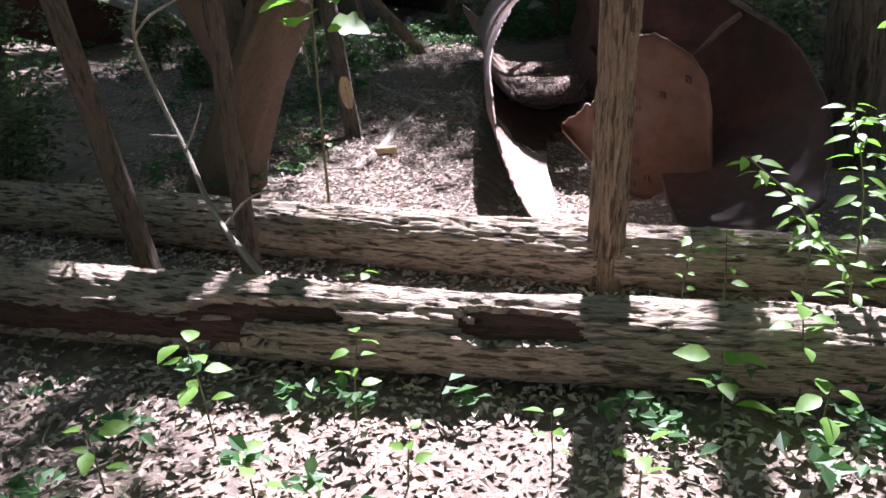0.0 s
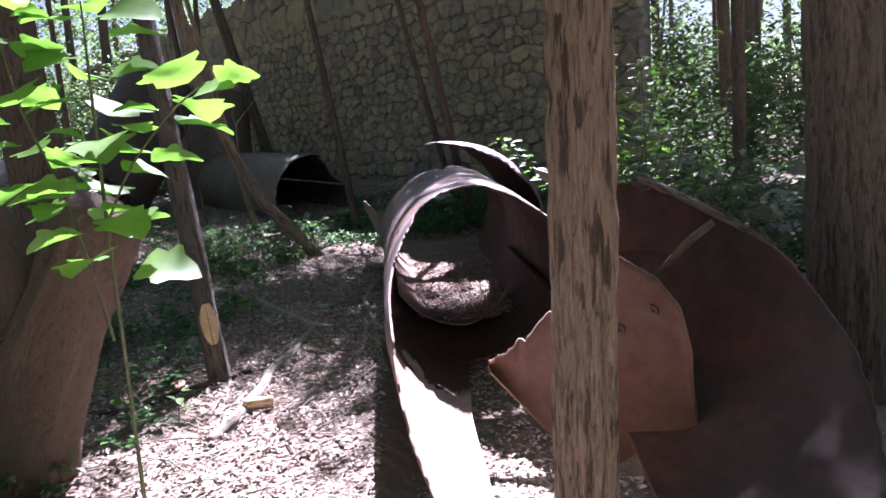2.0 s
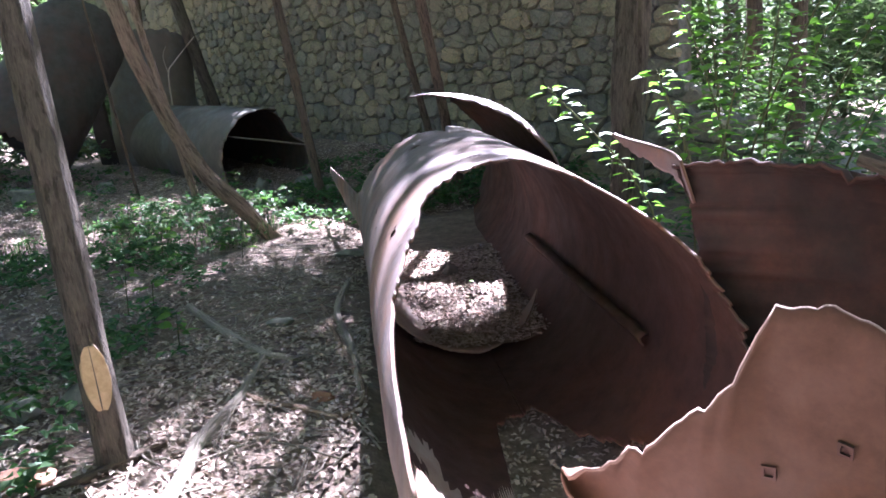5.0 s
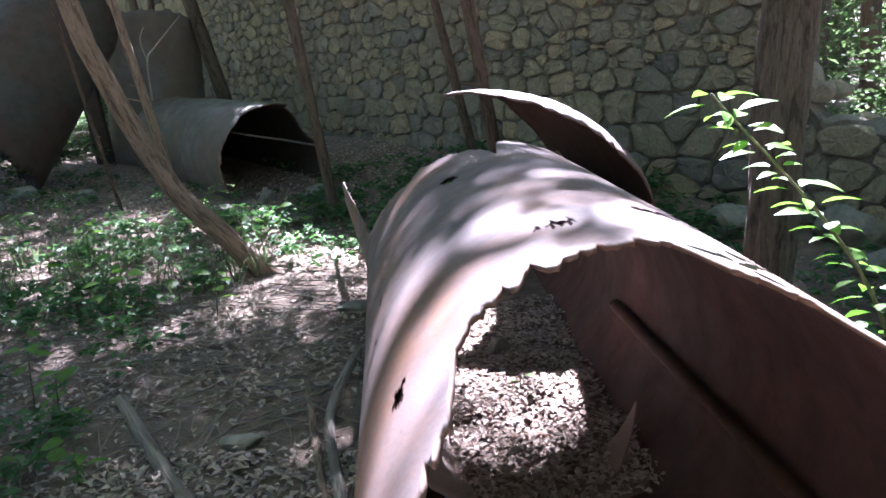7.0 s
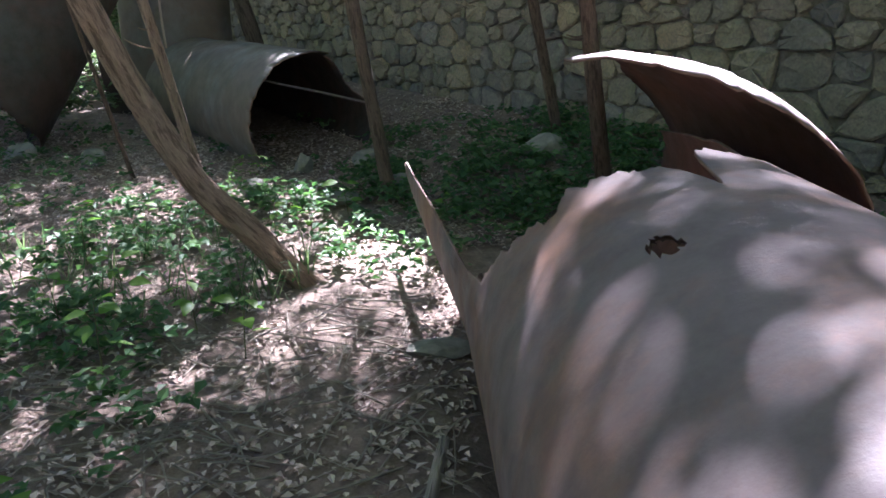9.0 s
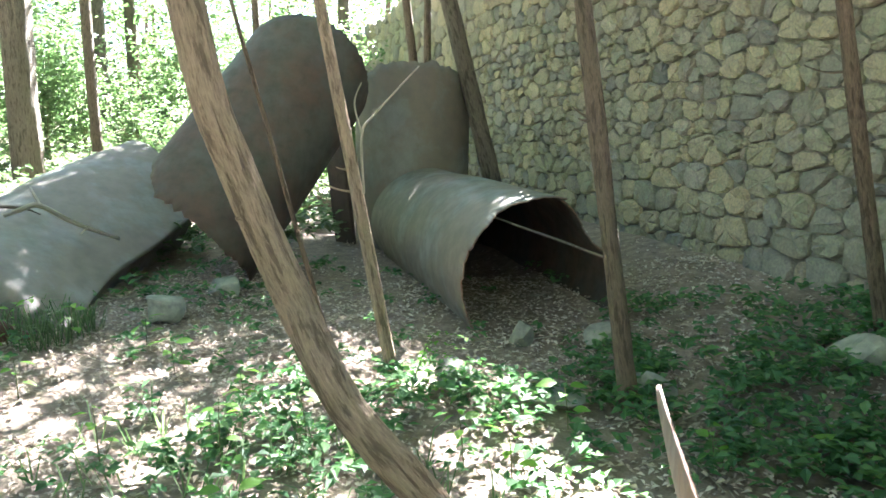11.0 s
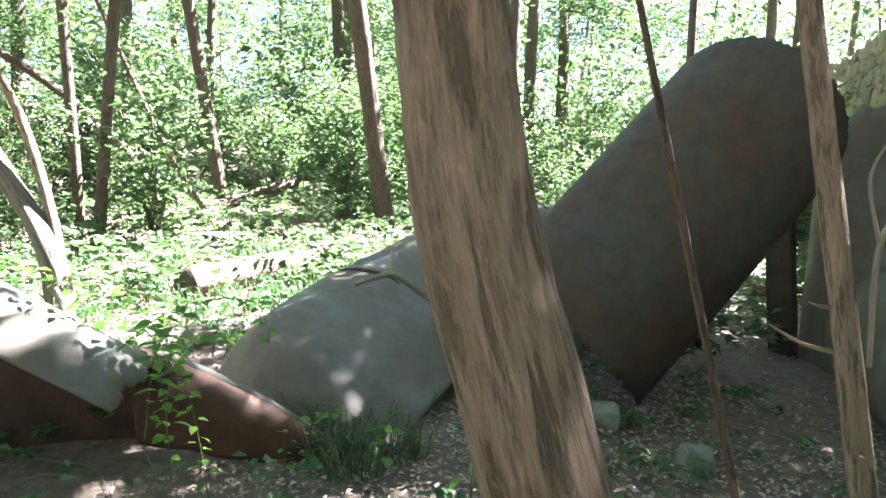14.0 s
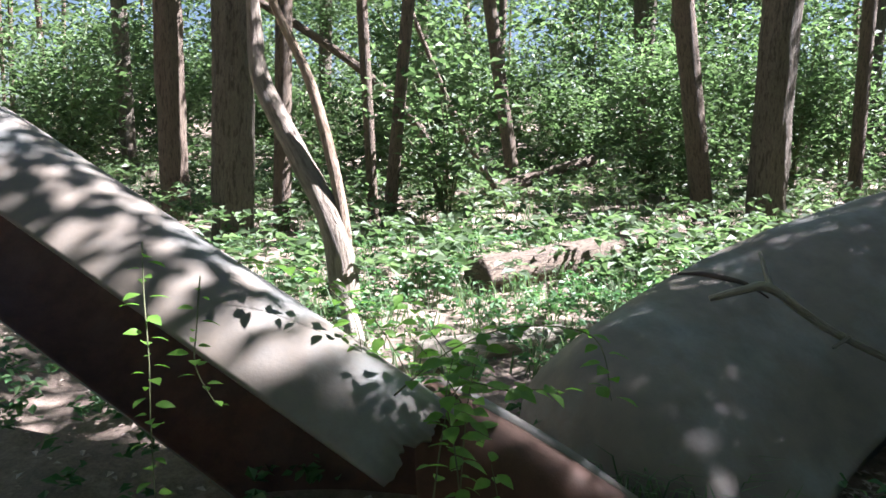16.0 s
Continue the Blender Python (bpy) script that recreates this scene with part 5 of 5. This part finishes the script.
def far_wood():
    """Leaves and trunks of the wood beyond."""
    rng = np.random.default_rng(91)
    centers, trunks = [], []
    while len(centers) < 7000:
        a, d = rng.uniform(1.2, 3.6) if rng.random() < 0.55 else rng.uniform(0, 2 * math.pi), rng.uniform(24, 48)
        q = (math.cos(a) * d - 2, math.sin(a) * d + 9, max(0.3, rng.uniform(0, 1) ** 0.8 * 15))
        if noise.noise((q[0] * 0.35, q[1] * 0.35, q[2] * 0.45)) > -0.08:
            centers.append(q)
    outer = []
    for _ in range(5200):
        a, d = rng.uniform(0, 2 * math.pi), rng.uniform(50, 68)
        outer.append((math.cos(a) * d - 2, math.sin(a) * d + 9, rng.uniform(0, 1) * 21))
    for _ in range(170):
        a, d = rng.uniform(0, 2 * math.pi), rng.uniform(24, 50)
        x, y = math.cos(a) * d - 2, math.sin(a) * d + 9
        r = rng.uniform(0.07, 0.2)
        trunks.append(tube([(x, y, -0.5), (x + rng.normal(0, 0.2), y, 6), (x + rng.normal(0, 0.5), y + rng.normal(0, 0.4), 14)], [r, r * 0.85, r * 0.5], 8, 6, 0.04, 0.0))
    v, f = leaf_arrays(rng, np.array(outer), 0.75, 1.3, 12, 0.4)
    tagged(new("farthest_foliage", fast_mesh("farthest_foliage", v, f, M_LEAF_FAR)), "hazy leaves closing the far edge of the wood", "woodland", kind="stuff")
    v, f = leaf_arrays(rng, np.array(centers), 0.34, 0.42, 15, 0.6)
    tagged(new("distant_foliage", fast_mesh("distant_foliage", v, f, M_LEAF_FAR)), "bright leaves of the distant wood", "woodland", kind="stuff")
    v, f, a = joined(trunks)
    tagged(new("distant_trunks", mesh_from("distant_trunks", v, f, M_BARK, attr=a)), "slim trunks of the distant wood", "woodland", kind="stuff")


far_wood()


# ---- high crowns added for shade, and low crowns ----
def crowns():
    """Crowns, most of them unseen and added for shade; the clearing itself lies open to the sun."""
    rng = np.random.default_rng(55)
    # Ground to be shaded; each crown is placed sunward of its stretch.
    stretches = [(-5.5, 2.2, 12.8, 18.0, 34), (-7, -2.6, 1.5, 9.0, 28), (2.9, 7.0, 3.0, 12.0, 18), (-4.0, 3.0, -4.0, -0.2, 10), (-20, -8, 4, 26, 24), (-6.6, -4.6, 11.9, 14.8, 13), (-3.3, -2.8, 3.4, 8.6, 11), (1.9, 3.2, 3.2, 7.5, 5), (3, 12, 12, 26, 44), (6, 18, 16, 34, 34), (-2.6, -1.6, 8.2, 9.4, 2)]
    n = 0
    for x0, x1, y0, y1, count in stretches:
        for _ in range(count):
            z = rng.uniform(6.5, 10.0)
            x = rng.uniform(x0, x1) + z * SUN_DIR.x / SUN_DIR.z
            y = rng.uniform(y0, y1) + z * SUN_DIR.y / SUN_DIR.z
            owner = min(TALL, key=lambda t: math.hypot(t[0] - x, t[1] - y))[2]
            n += 1
            s = rng.uniform(0.7, 1.1)
            c = part("crown", CROWNS[n % 4], owner)
            c.location, c.scale, c.rotation_euler = (x, y, z), (s, s, s * 0.6), (0, 0, rng.uniform(0, 6))
    # Unseen canopy over and behind the start of the walk, added to block skylight.
    for _ in range(62):
        x, y, z = rng.uniform(-11, 10), rng.uniform(-9, 2.2), rng.uniform(5.0, 10.0)
        owner = min(TALL, key=lambda t: math.hypot(t[0] - x, t[1] - y))[2]
        c = part("crown", CROWNS[int(rng.integers(0, 4))], owner)
        s = rng.uniform(1.0, 1.4)
        c.location, c.scale, c.rotation_euler = (x, y, z), (s, s, s * 0.6), (0, 0, rng.uniform(0, 6))
    # Unseen thin sprays added to dapple chosen places; they let the sun through in spots.
    for x0, y0 in ((0.15, 6.4), (-0.1, 6.1), (0.2, 7.1), (0.45, 6.9), (0.1, 6.8), (-2.2, 10.6), (-2.8, 11.2), (-3.2, 10.4), (-1.6, 11.3), (-2.6, 11.9), (-3.6, 11.6), (-2.0, 9.9), (-0.75, 7.6), (-0.7, 8.9), (-0.9, 9.8), (-1.2, 10.2), (-1.7, 10.5), (-1.0, 7.9), (-1.3, 8.8), (-1.1, 7.1), (-5.8, 10.2), (-6.4, 9.6), (-5.0, 11.4), (-4.4, 10.2), (-4.2, 10.9), (-4.9, 9.6), (-3.9, 10.0), (-4.6, 10.6), (-4.0, 10.5), (-4.4, 9.4), (-4.9, 10.2), (-4.9, 11.5), (-7.3, 9.6), (-7.9, 9.4)):
        z = rng.uniform(10.5, 14.0)
        x, y = x0 + z * SUN_DIR.x / SUN_DIR.z, y0 + z * SUN_DIR.y / SUN_DIR.z
        owner = min(TALL, key=lambda t: math.hypot(t[0] - x, t[1] - y))[2]
        c = part("shade_spray", SHADE_SPRAYS[int(rng.integers(0, 3))], owner)
        c.location, c.rotation_euler = (x, y, z), (0, 0, rng.uniform(0, 6))
    # Small dense tufts out of view, added to shade chosen patches of ground and steel.
    for x0, y0 in ((-5.3, 11.8), (-5.7, 11.9), (-6.0, 12.6), (-5.9, 13.2), (-6.1, 13.8), (-0.35, 7.3), (-0.95, 7.0), (-0.7, 7.9), (-1.4, 7.4), (-0.35, 8.2), (-1.0, 8.6), (-1.6, 8.2), (-0.6, 8.8), (-5.2, 12.6), (-5.5, 13.1), (-4.9, 12.2), (-5.6, 12.4), (1.7, 4.0), (1.9, 4.7), (1.5, 3.4), (2.2, 4.2), (1.3, 4.2), (1.35, 4.9), (1.2, 3.6), (1.8, 3.2)):
        z = rng.uniform(7.0, 9.0)
        x, y = x0 + z * SUN_DIR.x / SUN_DIR.z, y0 + z * SUN_DIR.y / SUN_DIR.z
        owner = min(TALL, key=lambda t: math.hypot(t[0] - x, t[1] - y))[2]
        c = part("crown", CROWNS[int(rng.integers(0, 4))], owner)
        c.location, c.scale, c.rotation_euler = (x, y, z), (0.42, 0.42, 0.32), (0, 0, rng.uniform(0, 6))
    # Lower crowns in the sunny wood.
    for _ in range(90):
        x, y, z = rng.uniform(-30, -13), rng.uniform(2, 32), rng.uniform(2.6, 8)
        owner = min(TALL, key=lambda t: math.hypot(t[0] - x, t[1] - y))[2]
        c = part("crown", CROWNS[int(rng.integers(0, 4))], owner)
        s = rng.uniform(0.6, 1.0)
        c.location, c.scale, c.rotation_euler = (x, y, z), (s, s, s * 0.7), (0, 0, rng.uniform(0, 6))


SHADE_SPRAYS = []
for k in range(3):
    v, f = lumped(13, RNG, (0.85, 0.85, 0.4), 15, 0.19)
    SHADE_SPRAYS.append(fast_mesh("shade_spray", v, f, M_LEAF_FAR))
crowns()


# ---- single leafy plants ----
def leaf_blade(rng, length, width, lobes=0):
    """Outline of one leaf in its own plane: verts and faces, base at the origin, tip along +x."""
    pts = []
    if lobes:
        shape = [(0.0, 0.03), (0.03, 0.34), (0.12, 0.52), (0.24, 0.46), (0.33, 0.42), (0.42, 0.60), (0.52, 0.62), (0.62, 0.40), (0.74, 0.32), (0.86, 0.24), (0.95, 0.10), (1.0, 0.0)]
    else:
        shape = [(0.0, 0.0), (0.12, 0.24), (0.32, 0.46), (0.55, 0.45), (0.78, 0.25), (1.0, 0.0)]
    verts = [(x * length, 0, 0.05 * length * math.sin(x * 3.1) - 0.10 * length * x * x) for x, _ in shape]
    n = len(shape)
    for sgn in (1, -1):
        for x, w in shape:
            verts.append((x * length, sgn * w * width, 0.05 * length * math.sin(x * 3.1) - 0.10 * length * x * x + 0.18 * w * width))
    faces = []
    for i in range(n - 1):
        faces.append((i, i + 1, n + i + 1, n + i))
        faces.append((i + 1, i, 2 * n + i, 2 * n + i + 1))
    return verts, faces


BLADES = {}
for key, L, W, lobes, mat in (("broad", 0.10, 0.06, 0, M_LEAF_BIG), ("maple", 0.16, 0.15, 1, M_LEAF_BIG), ("narrow", 0.085, 0.036, 0, M_LEAF_BIG), ("small", 0.05, 0.03, 0, M_LEAF_BIG)):
    v, f = leaf_blade(None, L, W, lobes)
    BLADES[key] = mesh_from("leaf_" + key, v, f, mat)


def leafy_stem(name, label, pts, radius, kind, every, scale, seed, start=0.25, droop=0.2, parent_cat="plant", petiole=0.03):
    """A stem with single leaves set along it on both sides."""
    rng = np.random.default_rng(seed)
    ob = thing(name, label, parent_cat)
    n = 24
    v, f, a = tube(pts, [radius] + [radius * 0.8] * (len(pts) - 2) + [radius * 0.35], 7, n, 0.04, 0.0, seed)
    part("stem", mesh_from("stem", v, f, M_STEM, attr=a), ob)
    path = smooth_path(pts, [1] * len(pts), 60)
    length = sum((path[i + 1][0] - path[i][0]).length for i in range(60))
    count = max(3, int(length * (1 - start) / every))
    for i in range(count + 1):
        k = int((start + (1 - start) * i / count) * 60)
        p = path[min(k, 60)][0]
        az = i * 2.4 + rng.uniform(-0.5, 0.5)
        el = rng.uniform(-0.15, 0.35) - droop * rng.uniform(0, 1)
        leaf = part("leaf", BLADES[kind], ob)
        s = scale * rng.uniform(0.7, 1.15)
        m = Matrix.Translation(p) @ Euler((rng.uniform(-0.5, 0.5), -el, az)).to_matrix().to_4x4() @ Matrix.Translation((petiole * s, 0, 0)) @ Matrix.Scale(s, 4)
        leaf.matrix_basis = m
    return ob


def seedling(x, y, h, kind, scale, seed, label="green seedling with broad leaves on forest floor", lean=0.1):
    z = ground_z(x, y)
    rng = np.random.default_rng(seed)
    a = rng.uniform(0, 6.28)
    return leafy_stem("seedling", label, [(x, y, z - 0.02), (x + lean * h * 0.4 * math.cos(a), y + lean * h * 0.4 * math.sin(a), z + h * 0.55), (x + lean * h * math.cos(a), y + lean * h * math.sin(a), z + h)], 0.004, kind, 0.035, scale, seed, 0.4)


for k, (x, y, h, kind, s) in enumerate([(-0.98, 2.15, 0.42, "broad", 1.0), (-0.52, 2.28, 0.36, "broad", 0.8), (0.72, 2.2, 0.32, "broad", 1.3), (0.98, 2.1, 0.28, "broad", 1.0), (1.02, 2.35, 0.45, "broad", 0.9), (-0.62, 3.0, 0.3, "broad", 0.8), (0.75, 3.0, 0.42, "broad", 0.6), (0.95, 3.05, 0.4, "broad", 0.8), (-0.3, 1.95, 0.2, "broad", 0.7), (0.15, 2.0, 0.22, "broad", 0.7), (0.4, 1.9, 0.2, "broad", 0.8), (-1.25, 1.9, 0.22, "broad", 0.9), (-0.75, 1.85, 0.18, "broad", 0.9), (-1.62, 5.85, 0.22, "broad", 1.1), (-1.35, 5.9, 0.16, "broad", 0.8), (-1.5, 8.2, 0.3, "broad", 1.0), (-1.75, 8.5, 0.35, "broad", 1.0), (-1.25, 7.75, 0.22, "broad", 1.0), (-1.15, 9.6, 0.3, "broad", 1.0), (-1.45, 9.9, 0.3, "broad", 1.1), (-1.75, 9.5, 0.35, "broad", 1.1), (-2.1, 9.9, 0.35, "broad", 1.2), (-1.95, 10.3, 0.25, "broad", 1.2), (-2.4, 10.9, 0.35, "broad", 1.0), (-2.1, 11.2, 0.3, "broad", 0.8), (-1.3, 11.2, 0.3, "broad", 0.8), (-1.05, 11.1, 0.28, "broad", 1.0), (-0.9, 11.75, 0.25, "broad", 1.1), (-3.3, 11.8, 0.25, "broad", 1.1), (-3.9, 12.3, 0.2, "broad", 1.2), (-4.4, 12.15, 0.3, "broad", 1.0), (-0.2, 11.5, 0.2, "broad", 0.8), (0.3, 11.6, 0.2, "broad", 0.9), (0.48, 8.25, 0.28, "small", 1.0), (-3.0, 10.8, 0.3, "broad", 1.0), (-2.7, 11.6, 0.2, "broad", 1.0), (-4.0, 11.3, 0.25, "broad", 0.9), (-4.6, 11.7, 0.3, "small", 1.0)]):
    seedling(x, y, h, kind, s, 200 + k)

# Sapling with large lobed leaves near the broken trunk.
leafy_stem("sapling", "maple sapling with large bright lobed leaves", [(-1.02, 4.35, -0.05), (-1.0, 4.3, 0.8), (-0.98, 4.25, 1.4), (-0.95, 4.2, 2.1)], 0.009, "maple", 0.05, 1.25, 301, 0.55, parent_cat="sapling", petiole=0.07)
leafy_stem("sapling", "side shoot with large bright lobed leaves", [(-0.98, 4.25, 1.35), (-0.85, 4.2, 1.55), (-0.68, 4.15, 1.72), (-0.55, 4.1, 1.8)], 0.005, "maple", 0.05, 1.15, 302, 0.35, parent_cat="sapling", petiole=0.05)
leafy_stem("sapling", "bright lobed leaves on a thin leaning shoot", [(-1.05, 4.35, 0.9), (-1.1, 4.25, 1.4), (-1.18, 4.15, 1.8), (-1.2, 4.1, 2.2)], 0.006, "maple", 0.045, 1.1, 304, 0.3, parent_cat="sapling", petiole=0.06)
# Shrub with narrow leaves by the logs.
for k, (dx, dy, h) in enumerate([(0.0, 0.0, 1.0), (-0.15, 0.1, 0.8), (0.12, -0.1, 0.7), (0.2, 0.1, 1.15), (-0.05, -0.1, 0.55)]):
    x, y = 1.42 + dx, 2.95 + dy
    leafy_stem("shrub_shoot", "shoot with narrow green leaves beside fallen log", [(x, y, 0.0), (x - 0.06, y - 0.1, h * 0.6), (x - 0.22 + dx, y - 0.25, h)], 0.005, "narrow", 0.022, 1.0, 310 + k, 0.35, 0.5, parent_cat="shrub", petiole=0.02)
for k, (x0, y0, z0, x1, y1, z1) in enumerate([(1.9, 3.1, 1.0, 1.35, 2.9, 1.45), (2.0, 3.3, 1.0, 1.5, 3.1, 1.22), (1.9, 3.3, 0.7, 1.45, 3.1, 0.85)]):
    leafy_stem("branch", "leafy green branch reaching over fallen log", [(x0, y0, z0 - 0.4), ((x0 + x1) / 2, (y0 + y1) / 2, (z0 + z1) / 2), (x1, y1, z1)], 0.006, "narrow", 0.028, 1.1, 330 + k, 0.3, 0.4, parent_cat="branch", petiole=0.02)
# Bright shrub behind the folded sheet.
for k, (x, y, a, b, h) in enumerate([(1.55, 6.9, -0.15, -0.7, 1.75), (1.6, 6.9, -0.5, -0.5, 1.55), (1.65, 6.95, 0.05, -0.8, 1.9), (1.7, 7.0, -0.25, -0.2, 2.1), (1.5, 7.0, -0.75, -0.2, 1.5), (1.75, 7.0, 0.15, -0.3, 1.6), (1.8, 6.9, -0.2, -0.55, 1.95), (1.85, 6.8, 0.1, -0.5, 1.7), (1.7, 6.8, -0.45, -0.3, 1.8), (1.9, 7.1, 0.2, -0.6, 2.1), (1.6, 7.1, -0.3, -0.45, 1.35), (1.95, 6.7, 0.05, -0.4, 1.4)]):
    leafy_stem("shrub_shoot", "sunlit shoot of bright green oval leaves", [(x, y, 0.0), (x + a * 0.3, y + b * 0.3, h * 0.6), (x + a, y + b, h)], 0.007, "narrow", 0.018, 1.05, 350 + k, 0.45, 0.3, parent_cat="shrub", petiole=0.02)
# Creepers on the half pipe and round its lower end.
VINES = [([(-5.48, 10.28, 1.51), (-5.35, 10.28, 1.36), (-5.25, 10.29, 1.16), (-5.14, 10.29, 0.97), (-5.03, 10.3, 0.7)], 1.3), ([(-5.40, 10.46, 1.40), (-5.32, 10.44, 1.24), (-5.24, 10.43, 1.13), (-5.2, 10.49, 1.01)], 1.2),
         ([(-4.66, 11.15, 0.5), (-4.66, 11.12, 0.85), (-4.72, 11.12, 1.0), (-4.76, 11.11, 1.12), (-4.78, 11.14, 1.24)], 1.7), ([(-4.72, 11.05, 0.7), (-4.80, 11.15, 1.11), (-4.73, 11.3, 1.13), (-4.66, 11.44, 1.14)], 1.7),
         ([(-5.04, 11.04, 1.04), (-5.01, 11.23, 1.19), (-4.94, 11.44, 1.27), (-4.81, 11.65, 1.25), (-4.75, 11.69, 1.05)], 1.5), ([(-5.54, 10.6, 1.42), (-5.51, 10.8, 1.40), (-5.43, 10.99, 1.25), (-5.38, 11.03, 1.06)], 1.6),
         ([(-5.1, 11.5, 0.6), (-5.15, 11.3, 1.0), (-5.2, 11.1, 1.25)], 1.7), ([(-5.3, 11.6, 0.6), (-5.35, 11.4, 1.0), (-5.45, 11.2, 1.3)], 1.7), ([(-4.85, 11.2, 0.6), (-4.92, 11.25, 1.0), (-4.95, 11.3, 1.2)], 1.6), ([(-4.6, 11.3, 0.4), (-4.6, 11.25, 0.7), (-4.62, 11.2, 0.95)], 1.4),
         ([(-5.6, 11.4, 0.7), (-5.7, 11.2, 1.1), (-5.8, 11.0, 1.3)], 1.6), ([(-4.7, 11.9, 0.4), (-4.6, 11.85, 0.65), (-4.45, 11.9, 0.75)], 1.3)]
for k, (pts, s) in enumerate(VINES):
    leafy_stem("creeper", "creeper with small bright leaves growing over pipe", pts, 0.003, "small", 0.028, s, 370 + k, 0.1, 0.4, parent_cat="creeper", petiole=0.012)
# Fern-like arching blades by the slim leaning trunk.
for k in range(6):
    leafy_stem("fern_frond", "small arching pale frond beside trunk", [(-1.85, 12.0, 0.28), (-1.78 + 0.02 * k, 11.9, 0.42 + 0.05 * k), (-1.6 + 0.03 * k, 11.8, 0.40 + 0.06 * k)], 0.003, "small", 0.02, 0.6, 390 + k, 0.3, 0.6, parent_cat="fern", petiole=0.004)

build_wall_stones(WALL)
